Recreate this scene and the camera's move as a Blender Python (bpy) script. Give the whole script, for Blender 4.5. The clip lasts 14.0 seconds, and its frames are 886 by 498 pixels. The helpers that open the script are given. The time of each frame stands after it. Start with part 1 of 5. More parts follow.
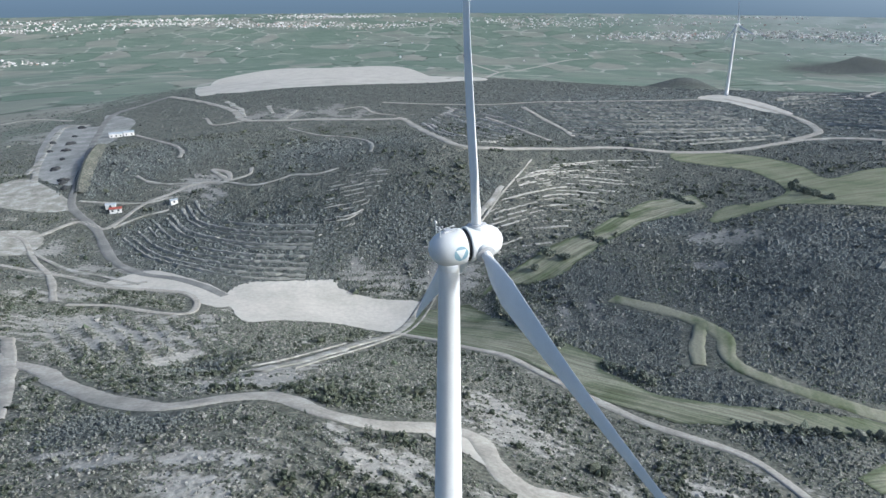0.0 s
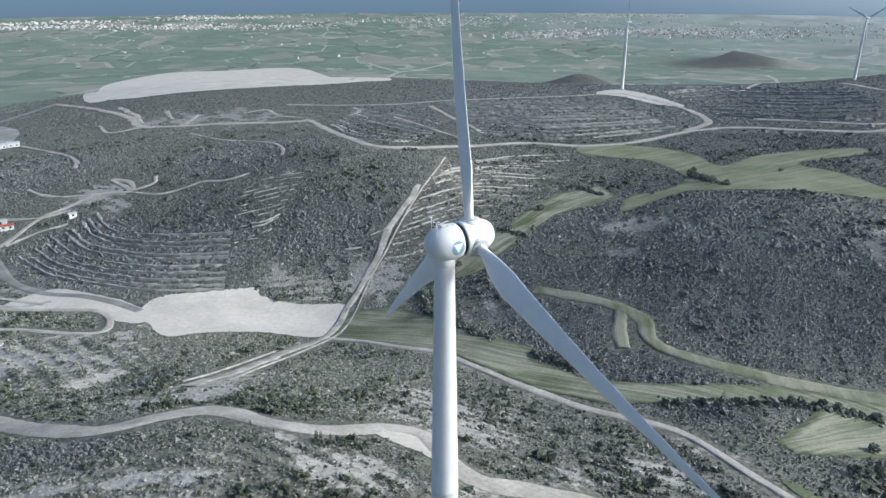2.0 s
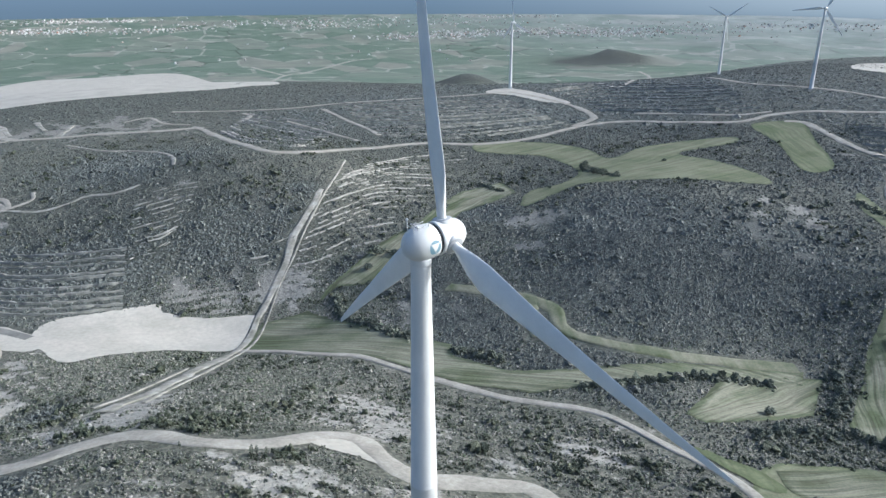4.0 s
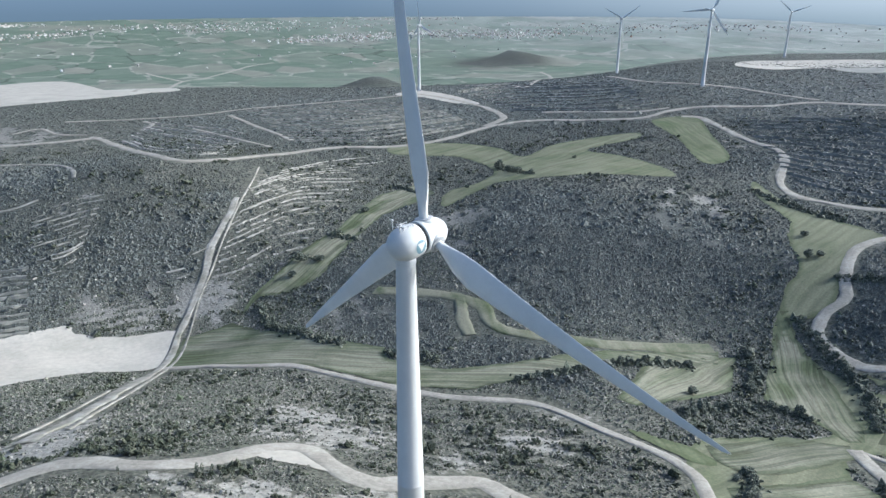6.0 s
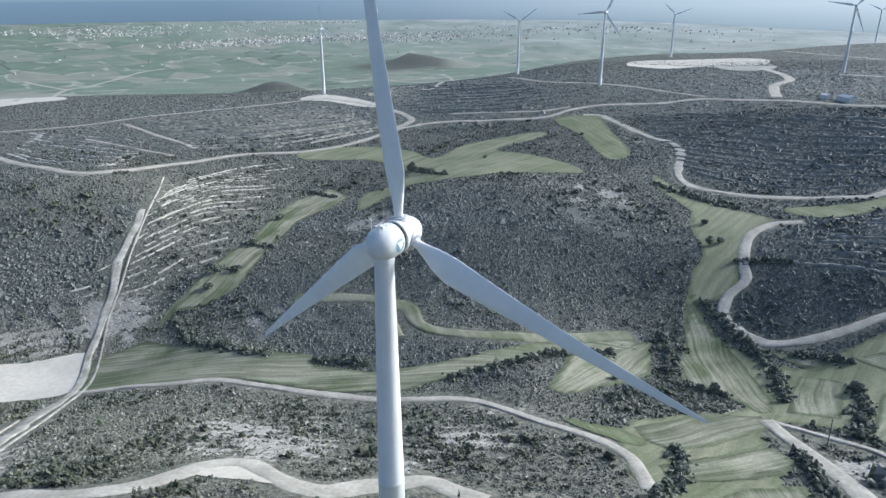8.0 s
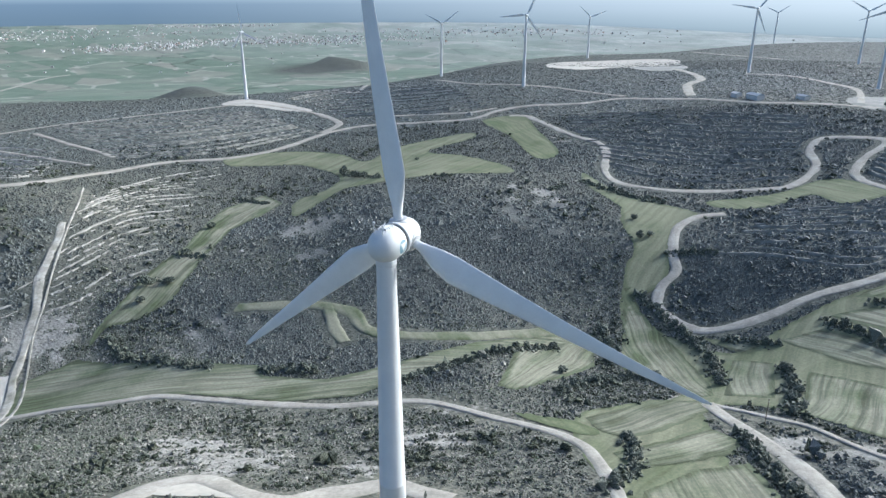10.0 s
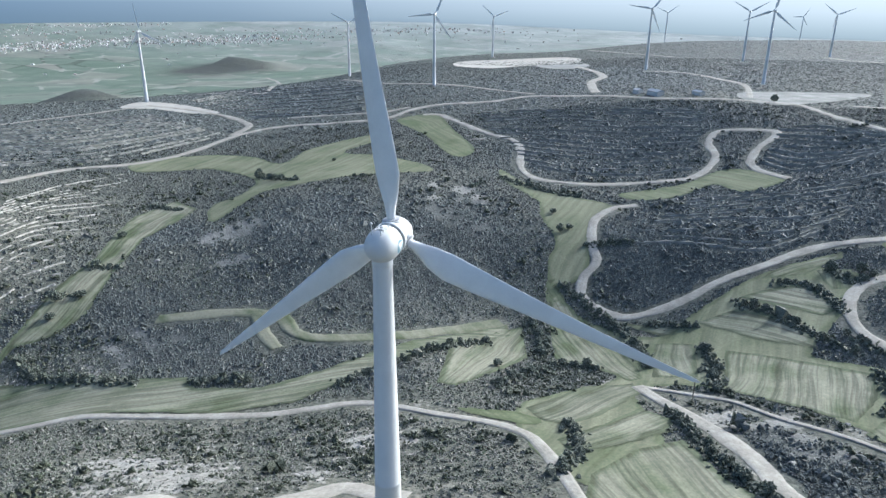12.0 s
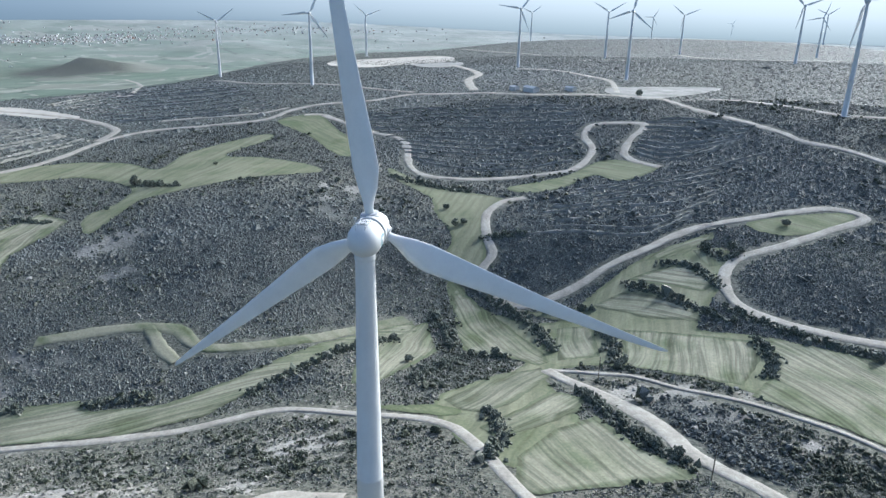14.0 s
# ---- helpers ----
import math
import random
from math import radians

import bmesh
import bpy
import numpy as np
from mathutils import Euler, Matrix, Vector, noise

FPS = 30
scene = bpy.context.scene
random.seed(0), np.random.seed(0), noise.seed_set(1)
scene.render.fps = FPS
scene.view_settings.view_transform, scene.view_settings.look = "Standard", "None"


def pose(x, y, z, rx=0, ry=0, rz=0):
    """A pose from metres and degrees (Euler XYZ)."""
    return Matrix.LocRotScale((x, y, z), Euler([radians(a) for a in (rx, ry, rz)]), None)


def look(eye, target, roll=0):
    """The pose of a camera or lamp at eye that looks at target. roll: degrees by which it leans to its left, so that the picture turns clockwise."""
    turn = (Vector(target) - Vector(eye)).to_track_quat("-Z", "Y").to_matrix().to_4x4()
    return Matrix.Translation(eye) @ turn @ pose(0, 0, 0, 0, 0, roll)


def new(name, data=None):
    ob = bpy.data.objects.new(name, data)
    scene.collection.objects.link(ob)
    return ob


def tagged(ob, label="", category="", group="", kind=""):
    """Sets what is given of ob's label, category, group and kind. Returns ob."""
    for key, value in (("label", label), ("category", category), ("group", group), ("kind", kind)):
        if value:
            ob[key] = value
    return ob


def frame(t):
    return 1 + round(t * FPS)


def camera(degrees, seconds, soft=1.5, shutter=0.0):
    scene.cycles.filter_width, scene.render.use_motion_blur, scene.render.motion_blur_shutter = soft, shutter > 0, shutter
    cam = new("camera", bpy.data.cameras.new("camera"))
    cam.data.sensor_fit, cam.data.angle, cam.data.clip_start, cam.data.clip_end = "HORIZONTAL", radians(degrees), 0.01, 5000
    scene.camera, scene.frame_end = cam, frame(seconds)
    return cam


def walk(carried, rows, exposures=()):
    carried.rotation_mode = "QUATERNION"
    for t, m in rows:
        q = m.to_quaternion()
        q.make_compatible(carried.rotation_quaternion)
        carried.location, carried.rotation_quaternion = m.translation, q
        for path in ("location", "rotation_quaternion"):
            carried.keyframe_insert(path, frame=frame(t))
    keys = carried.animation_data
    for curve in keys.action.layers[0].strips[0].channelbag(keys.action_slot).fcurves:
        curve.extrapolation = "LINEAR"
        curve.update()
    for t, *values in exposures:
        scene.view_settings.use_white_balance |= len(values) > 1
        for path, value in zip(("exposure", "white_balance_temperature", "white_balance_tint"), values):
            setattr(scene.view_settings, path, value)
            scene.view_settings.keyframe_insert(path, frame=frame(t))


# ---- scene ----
# camera: seconds, eye x y z, yaw, pitch, roll (world origin: axis of the near turbine's tower)
cam = camera(64.94, 14.0)
ROWS = [
    (0.0, -6.891, -55.577, 96.337, -6.524, -20.840, -0.024),
    (0.5, -8.709, -55.593, 96.387, -8.669, -20.861, -0.074),
    (1.0, -10.904, -55.397, 96.435, -10.828, -20.879, -0.064),
    (1.5, -12.759, -55.213, 96.275, -12.744, -20.868, -0.092),
    (2.0, -14.528, -55.007, 96.239, -14.662, -20.852, -0.112),
    (2.5, -16.373, -54.792, 96.407, -16.794, -20.871, -0.150),
    (3.0, -18.044, -54.569, 96.500, -19.215, -20.862, -0.166),
    (3.5, -19.868, -54.331, 96.614, -21.654, -20.821, -0.161),
    (6.0, -27.982, -51.831, 96.657, -31.663, -20.583, -0.147),
    (6.5, -29.249, -51.253, 96.591, -33.726, -20.550, -0.128),
    (7.0, -30.765, -50.601, 96.532, -35.978, -20.483, -0.085),
    (7.5, -32.311, -49.895, 96.609, -38.120, -20.448, -0.096),
    (8.0, -33.822, -49.111, 96.552, -39.741, -20.357, -0.069),
    (10.5, -40.733, -43.733, 96.554, -48.044, -20.145, 0.139),
    (11.0, -42.104, -42.492, 96.730, -49.949, -20.155, 0.226),
    (11.5, -43.613, -41.109, 96.723, -52.008, -20.152, 0.302),
    (12.0, -45.145, -39.571, 96.753, -54.076, -20.171, 0.442),
    (12.5, -46.694, -37.985, 96.621, -56.267, -20.157, 0.577),
    (13.0, -48.156, -36.059, 96.684, -58.840, -20.171, 0.710),
    (13.5, -49.614, -34.249, 96.534, -61.692, -20.152, 0.869),
    (14.0, -51.118, -32.200, 96.290, -64.609, -20.100, 1.013),
]
walk(cam, [(t, pose(x, y, z, 90 + pitch, 0, yaw) @ pose(0, 0, 0, 0, 0, roll)) for t, x, y, z, yaw, pitch, roll in ROWS], [(0.0, 0.07, 5230, 5), (14.0, 0.4, 5200, 4)])

# ---- world, sun, exposure ----
SUN_BEARING, SUN_HEIGHT = 107.0, 25.0          # degrees clockwise from +y, degrees up
sun_dir = Vector((math.sin(radians(SUN_BEARING)) * math.cos(radians(SUN_HEIGHT)), math.cos(radians(SUN_BEARING)) * math.cos(radians(SUN_HEIGHT)), math.sin(radians(SUN_HEIGHT))))
world = bpy.data.worlds.new("sky")
scene.world = world
world.use_nodes = True
wn = world.node_tree.nodes
sky = wn.new("ShaderNodeTexSky")
sky.sky_type, sky.sun_disc = "NISHITA", False
sky.sun_elevation, sky.sun_rotation = radians(SUN_HEIGHT), radians(SUN_BEARING)
sky.dust_density, sky.air_density = 6.0, 0.8
wn["Background"].inputs["Strength"].default_value = 0.18
world.node_tree.links.new(sky.outputs[0], wn["Background"].inputs["Color"])
sun_data = bpy.data.lights.new("sun", "SUN")
sun_data.energy, sun_data.angle, sun_data.color = 3.1, radians(0.6), (1.0, 0.94, 0.86)
sun = new("sun", sun_data)
sun.matrix_world = look(sun_dir * 100, (0, 0, 0))

# ---- shape of the land ----
KNOLLS = [
    (-40, -40, 45, -12.4), (-40, -40, 110, 29.2), (-40, 50, 45, 5.8), (-10, 90, 45, 7.0), (50, 120, 45, -7.0),
    (180, 40, 45, -3.9), (0, -200, 45, 7.1), (150, 140, 110, -9.2), (-200, 60, 110, 19.6), (200, 90, 45, -13.4),
    (10, 240, 45, -18.3), (100, 220, 45, -5.5), (-90, 250, 70, -10.0), (-200, -200, 110, 19.1), (200, -200, 110, -2.4),
    (220, 230, 70, 12.8), (-250, 200, 70, 4.3), (180, 340, 70, -9.6), (-160, 350, 70, -12.0), (50, 400, 70, 20.2),
]
HILLS = [
    (400, 140, 70, -7.9), (400, -250, 70, 4.6), (-120, 470, 70, 7.4), (510, -70, 70, 8.9), (510, -70, 170, 18.6),
    (-400, 350, 70, -6.6), (570, 170, 70, 9.9), (390, 520, 110, -9.4), (700, -300, 110, 1.3), (390, 670, 110, 4.5),
    (-500, 600, 110, -5.6), (620, 480, 170, 14.5), (860, 290, 170, 6.0), (100, 960, 260, 12.5), (-110, 960, 110, 8.0),
    (1040, -40, 110, 8.0), (-1000, 300, 420, -22.9), (-600, 900, 700, -12.0), (950, 700, 170, 2.9), (1160, 250, 170, 1.3),
]
RIDGES = [
    (1050, 600, 110, -12.2), (-300, 1200, 110, -10.7), (590, 1210, 260, -12.4), (1100, 850, 260, 35.0), (900, 1100, 260, -29.4),
    (1300, 700, 260, -0.3), (1550, -80, 260, -12.8), (1500, -600, 260, 16.2), (1500, -600, 700, 46.8), (0, 1700, 260, -8.9),
    (1300, 1200, 260, 2.8), (700, 1700, 420, -20.3), (-800, 1700, 260, 14.7), (1850, 620, 420, 30.3), (1850, 620, 260, 23.8),
    (2070, -110, 700, 52.1), (2070, -110, 260, 24.4), (2370, 380, 260, 35.1), (2600, 0, 420, 23.9), (2600, 900, 700, 11.9),
]
FAR_HILLS = [(594, 1212, 50, 32), (1620, 2080, 62, 40), (1500, 2030, 90, 10), (2400, 2200, 160, 26)]



def seaward(x, y):
    """1 towards the coast in the north, 0 towards the eastern hills."""
    s = np.clip((78 - np.abs(np.degrees(np.arctan2(x, y)))) / 30, 0, 1)
    return s * s * (3 - 2 * s)


def land(x, y):
    """Height of the ground at arrays x, y."""
    x, y = np.asarray(x, float), np.asarray(y, float)
    r = np.hypot(x, y)
    s = np.clip((r - 600) / 2000, 0, 1)
    z = -22 - 138 * s * s * (3 - 2 * s) + 48 * np.clip((r - 2600) / 2250, 0, 1)
    z = z + 55 * np.clip((r - 3300) / 1100, 0, 1) * seaward(x, y)
    for hx, hy, radius, rise in KNOLLS + HILLS + RIDGES + FAR_HILLS:
        z = z + rise * np.exp(-((x - hx) ** 2 + (y - hy) ** 2) / (2 * radius * radius))
    return z


def land1(x, y):
    return float(land(np.array([x]), np.array([y]))[0])


def smooth_noise(x, y, size, seed):
    """Value noise, 0 to 1, on a lattice of the given size in metres."""
    rng = np.random.RandomState(seed)
    table = rng.rand(64, 64)
    u, v = np.asarray(x) / size + 1000, np.asarray(y) / size + 1000
    i, j = np.floor(u).astype(int), np.floor(v).astype(int)
    a, b = u - i, v - j
    a, b = a * a * (3 - 2 * a), b * b * (3 - 2 * b)
    i0, i1, j0, j1 = i % 64, (i + 1) % 64, j % 64, (j + 1) % 64
    return (table[i0, j0] * (1 - a) + table[i1, j0] * a) * (1 - b) + (table[i0, j1] * (1 - a) + table[i1, j1] * a) * b


def spots(x, y, places):
    """Soft patches: 0 to 1, from (x, y, radius)."""
    out = np.zeros(np.shape(x))
    for px, py, radius in places:
        near_by = (np.abs(x - px) < 2.6 * radius) & (np.abs(y - py) < 2.6 * radius)
        if near_by.any():
            out[near_by] = np.maximum(out[near_by], np.exp(-((x[near_by] - px) ** 2 + (y[near_by] - py) ** 2) / (radius * radius)))
    return out


STONY = [(-117, 230, 3), (-106, 208, 3), (-97, 188, 3), (-87, 167, 3), (-78, 148, 3), (-101, 217, 3), (-91, 197, 3), (-81, 177, 3), (-72, 157, 3), (-64, 138, 3), (-117, 207, 3), (-109, 191, 3), (-102, 177, 3), (-96, 163, 3), (-89, 149, 3), (-88, 218, 3), (-83, 204, 3), (-78, 191, 3), (-72, 177, 3), (-67, 163, 3), (-76, 219, 3), (-73, 210, 3), (-70, 201, 3), (-67, 192, 3), (-64, 182, 3), (0, 70, 3), (1, 68, 3), (3, 65, 3), (4, 63, 3), (6, 60, 3)]
STONY += [(-4, 69, 3), (-3, 66, 3), (-2, 63, 3), (-1, 60, 3), (0, 57, 3), (-16, 77, 3), (-14, 72, 3), (-12, 66, 3), (-10, 61, 3), (-8, 57, 3), (27, 115, 8), (26, 90, 8), (14, 103, 7), (52, 65, 5), (66, 70, 7), (139, -25, 5), (132, -35, 4), (148, -4, 3), (89, 214, 9), (92, 196, 8), (77, 207, 7), (41, 264, 14), (-181, 332, 16), (-102, 263, 12), (-151, 297, 14), (-310, 621, 40), (-121, 422, 20), (-105, 394, 14), (-248, 442, 25), (-168, 292, 14)]
STONY += [(-136, 200, 22), (-136, 188, 20), (-91, 181, 20), (-45, 64, 9), (-33, 62, 9), (-42, 54, 7), (-59, 66, 9), (30, 105, 12), (30, 91, 12), (81, 213, 13), (89, 200, 12), (72, 204, 9), (176, 255, 13), (163, 258, 12), (-437, 861, 80), (-363, 842, 80), (-38, 123, 14), (-25, 141, 9), (6, 268, 14), (-11, 272, 12), (-153, 321, 14), (-128, 286, 14), (-144, 252, 18), (-98, 659, 40), (-31, 656, 45), (68, 196, 9), (27, 115, 13), (30, 101, 13)]
STONY += [(25, 123, 9), (76, 68, 9), (291, 191, 12), (249, 176, 9), (-2, 265, 14), (33, 266, 16), (143, -7, 7), (138, -16, 7), (131, -29, 5), (136, -36, 5), (126, -54, 4), (88, 210, 8), (143, -19, 6), (428, 189, 14), (71, 72, 8), (50, 68, 7), (594, 1212, 36)]
DENSE = [(335, 16, 85), (361, -31, 80), (472, 137, 90), (441, 171, 95), (512, 567, 150), (428, 7, 70), (188, 174, 75), (224, 161, 60), (201, 219, 50), (88, 164, 22), (106, 132, 18), (99, 231, 30), (-121, 340, 40), (-88, 298, 35), (15, 308, 38), (-176, 488, 60), (-190, 464, 50), (269, 53, 60), (291, 30, 60), (237, -64, 45), (350, -17, 60), (1644, 135, 500), (781, 277, 150), (245, 604, 150), (464, 580, 200), (-26, 462, 60), (218, -39, 30), (90, 191, 25), (594, 319, 120), (1620, 2080, 150), (1500, 2030, 140)]
# thickets; those on the north hill and in the gully partly paint shade
DENSE += [(300, 570, 90), (220, 560, 70), (350, 600, 80), (44, 319, 14), (32, 294, 16), (12, 314, 22), (65, 340, 12), (126, -27, 16), (114, -37, 14), (135, -19, 8), (-136, 336, 18), (-109, 287, 18), (67, 257, 14), (84, 189, 20), (155, 284, 20), (101, 174, 22), (115, 104, 14), (121, 130, 14), (93, 156, 14), (-60, 300, 55), (-60, 137, 7), (-59, 150, 8), (-59, 83, 10), (-71, 83, 10)]



STONY += [(181, 253, 9), (161, 250, 8), (153, 224, 7), (285, 202, 9), (275, 175, 9), (160, 171, 5), (222, 167, 6), (248, 147, 6), (147, 228, 6), (86, 215, 7), (171, 251, 8), (266, 190, 7), (205, 150, 5), (-136, 200, 9), (-136, 188, 8), (-128, 197, 7)]


FURROWS = [          # x, y, radius, run across (degrees) or None along the contour, width, depth
    (-98, 180, 34, 29, 8.0, 0.9), (-14, 63, 17, 51, 5.2, 0.6), (-52, 63, 20, 80, 6.0, 0.4), (33, 100, 20, None, 1.9, 0.5), (75, 68, 24, None, 1.7, 0.45),
    (40, 40, 45, None, 1.6, 0.3), (-30, 112, 20, None, 1.6, 0.3), (60, 120, 30, None, 1.6, 0.3),
]


def furrows(x, y):
    """Little ribs and gullies worn into the near slopes: -1 to 1, and their depth."""
    wave, depth = np.zeros(np.shape(x)), np.zeros(np.shape(x))
    for fx, fy, radius, across, width, deep in FURROWS:
        near_by = np.hypot(x - fx, y - fy) < 1.9 * radius
        if not near_by.any():
            continue
        px, py = x[near_by], y[near_by]
        fade = np.clip(1.6 * np.exp(-((px - fx) ** 2 + (py - fy) ** 2) / (radius * radius)) - 0.15, 0, 1)
        run = land(px, py) if across is None else px * math.cos(radians(across)) + py * math.sin(radians(across))
        w = np.sin(6.283 * (run / width + 0.7 * smooth_noise(px, py, 17, 61) + 0.25 * smooth_noise(px, py, 6, 62)))
        stronger = fade * deep > depth[near_by]
        wave[near_by] = np.where(stronger, w, wave[near_by])
        depth[near_by] = np.where(stronger, fade * deep, depth[near_by])
    return wave, depth


def bareness(x, y):
    """How bare and stony the soil is, 0 to 1."""
    n = 0.4 * smooth_noise(x, y, 19, 3) + 0.35 * smooth_noise(x, y, 7, 4) + 0.25 * smooth_noise(x, y, 3.5, 5)
    streak = 0.5 + 0.5 * np.sin(6.283 * (land(x, y) / 1.7 + 1.3 * smooth_noise(x, y, 24, 6)))
    s = spots(x, y, STONY)
    wave, depth = furrows(x, y)
    worn = np.clip(wave - 0.35, 0, 1) * np.clip(depth * 2.2, 0, 1) * (0.35 + 1.6 * np.clip(n - 0.3, 0, 1))
    return np.clip(worn + s * (0.15 + 0.55 * streak + 1.1 * (n - 0.38)) * 1.25 + np.clip(n - 0.56, 0, 1) * 1.8, 0, 0.85)


def plain(x, y):
    """1 on the farmed plain beyond the hills."""
    z = land(x, y)
    r = np.hypot(x, y)
    b = np.degrees(np.arctan2(x, y))
    return np.clip((-34 - z) / 12, 0, 1) * np.clip((r - 560) / 160, 0, 1) * np.clip(np.maximum((66 - b) / 10, (r - 2500) / 500), 0, 1) * (1 - np.clip(3.0 * spots(x, y, [(hx, hy, 1.5 * k) for hx, hy, k, _ in FAR_HILLS[:3]]), 0, 1))


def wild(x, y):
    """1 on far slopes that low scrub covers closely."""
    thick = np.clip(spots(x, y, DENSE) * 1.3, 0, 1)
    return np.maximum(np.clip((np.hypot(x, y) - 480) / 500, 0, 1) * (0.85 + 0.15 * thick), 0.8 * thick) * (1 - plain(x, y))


# ---- materials ----
def material(name, rough=0.9):
    m = bpy.data.materials.new(name)
    m.use_nodes = True
    n, l = m.node_tree.nodes, m.node_tree.links
    b = n["Principled BSDF"]
    b.inputs["Roughness"].default_value = rough
    b.inputs["Specular IOR Level"].default_value = 0.2
    return m, n, l, b


def noise_node(n, l, scale, detail=4.0, vec=None, rough=0.55):
    t = n.new("ShaderNodeTexNoise")
    t.inputs["Scale"].default_value, t.inputs["Detail"].default_value, t.inputs["Roughness"].default_value = scale, detail, rough
    if vec:
        l.new(vec, t.inputs["Vector"])
    return t.outputs["Fac"]


def ramp(n, l, fac, stops):
    r = n.new("ShaderNodeValToRGB")
    e = r.color_ramp.elements
    while len(e) < len(stops):
        e.new(0.5)
    for k, (p, c) in zip(e, stops):
        k.position, k.color = p, (*c, 1)
    l.new(fac, r.inputs["Fac"])
    return r.outputs["Color"]


def mix(n, l, fac, a, b, mode="MIX"):
    x = n.new("ShaderNodeMix")
    x.data_type, x.blend_type = "RGBA", mode
    for s, v in (("Factor", fac), ("A", a), ("B", b)):
        i = next(q for q in x.inputs if q.name == s and (q.type == "RGBA" or s == "Factor" and q.type == "VALUE"))
        if isinstance(v, bpy.types.NodeSocket):
            l.new(v, i)
        else:
            i.default_value = (*v, 1) if isinstance(v, tuple) else v
    return next(q for q in x.outputs if q.type == "RGBA")


def calc(n, l, op, a, b=0.0, clamp=False):
    x = n.new("ShaderNodeMath")
    x.operation, x.use_clamp = op, clamp
    for i, v in enumerate((a, b)):
        if isinstance(v, bpy.types.NodeSocket):
            l.new(v, x.inputs[i])
        else:
            x.inputs[i].default_value = v
    return x.outputs[0]


def bumped(n, l, b, height, distance, strength=0.6):
    k = n.new("ShaderNodeBump")
    k.inputs["Distance"].default_value, k.inputs["Strength"].default_value = distance, strength
    l.new(height, k.inputs["Height"])
    l.new(k.outputs[0], b.inputs["Normal"])


def place_of(n):
    return n.new("ShaderNodeNewGeometry").outputs["Position"]


def earth(name, tones, fine, coarse, bump=0.15, grit=1.0):
    """Bare soil, gravel or dust: three tones at two scales."""
    m, n, l, b = material(name, 0.95)
    p = place_of(n)
    big = ramp(n, l, noise_node(n, l, coarse, 5, p), [(0.3, tones[0]), (0.5, tones[1]), (0.7, tones[2])])
    small = noise_node(n, l, fine, 6, p, 0.7)
    shade = ramp(n, l, small, [(0.3, (1 - 0.28 * grit,) * 3), (0.7, (1 + 0.15 * grit,) * 3)])
    l.new(mix(n, l, 1.0, big, shade, "MULTIPLY"), b.inputs["Base Color"])
    bumped(n, l, b, small, bump)
    return m


dirt_mat = earth("dirt_road", ((0.29, 0.27, 0.228), (0.37, 0.342, 0.29), (0.46, 0.428, 0.37)), 0.9, 0.12)
pale_mat = earth("pale_track", ((0.22, 0.215, 0.17), (0.34, 0.32, 0.27), (0.5, 0.475, 0.42)), 0.7, 0.16)
sand_mat = earth("sand", ((0.42, 0.39, 0.33), (0.49, 0.455, 0.39), (0.54, 0.505, 0.435)), 0.5, 0.05, 0.03, 0.6)
gravel_mat = earth("gravel", ((0.2, 0.2, 0.18), (0.28, 0.275, 0.25), (0.38, 0.37, 0.34)), 0.4, 0.06)
asphalt_mat = earth("worn_asphalt", ((0.17, 0.165, 0.15), (0.22, 0.212, 0.19), (0.28, 0.268, 0.24)), 1.2, 0.1, 0.03)


def crop(name, low, high, furrow, angle, strength):
    """A field with drill rows running at the given angle, greener along its rim."""
    m, n, l, b = material(name, 0.95)
    p = place_of(n)
    bend = n.new("ShaderNodeTexNoise")
    bend.inputs["Scale"].default_value, bend.inputs["Detail"].default_value = 0.02, 1.0
    l.new(p, bend.inputs["Vector"])
    sway = n.new("ShaderNodeVectorMath")
    sway.operation = "MULTIPLY_ADD"
    l.new(bend.outputs["Color"], sway.inputs[0])
    sway.inputs[1].default_value = (14, 14, 0)
    l.new(p, sway.inputs[2])
    turn = n.new("ShaderNodeMapping")
    turn.inputs["Rotation"].default_value = (0, 0, radians(angle))
    l.new(sway.outputs[0], turn.inputs["Vector"])
    draw = n.new("ShaderNodeMapping")
    draw.inputs["Scale"].default_value = (1.0, 0.035, 0.0)
    l.new(turn.outputs[0], draw.inputs["Vector"])
    streak = noise_node(n, l, furrow * 3.4, 3, draw.outputs[0], 0.65)
    broad = noise_node(n, l, furrow * 0.75, 2, draw.outputs[0])
    big = noise_node(n, l, 0.045, 5, p)
    col = ramp(n, l, calc(n, l, "ADD", calc(n, l, "MULTIPLY", big, 0.6), calc(n, l, "MULTIPLY", broad, 0.4)), [(0.38, low), (0.54, high)])
    rim = n.new("ShaderNodeAttribute")
    rim.attribute_name = "rim"
    edge = calc(n, l, "ADD", rim.outputs["Fac"], calc(n, l, "MULTIPLY", calc(n, l, "SUBTRACT", big, 0.5), 1.6))
    col = mix(n, l, ramp(n, l, edge, [(0.45, (0, 0, 0)), (0.8, (0.85, 0.85, 0.85))]), col, tuple(0.9 * c for c in low))
    rows = ramp(n, l, streak, [(0.4, (1 - strength * 2.0,) * 3), (0.5, (1, 1, 1)), (0.6, (1 + strength * 1.7,) * 3)])
    fine = ramp(n, l, noise_node(n, l, 1.1, 5, p, 0.75), [(0.3, (0.72, 0.75, 0.72)), (0.7, (1.25, 1.22, 1.18))])
    col = mix(n, l, 1.0, mix(n, l, 1.0, col, rows, "MULTIPLY"), fine, "MULTIPLY")
    l.new(col, b.inputs["Base Color"])
    bumped(n, l, b, streak, 0.15, min(0.6, strength * 4))
    return m


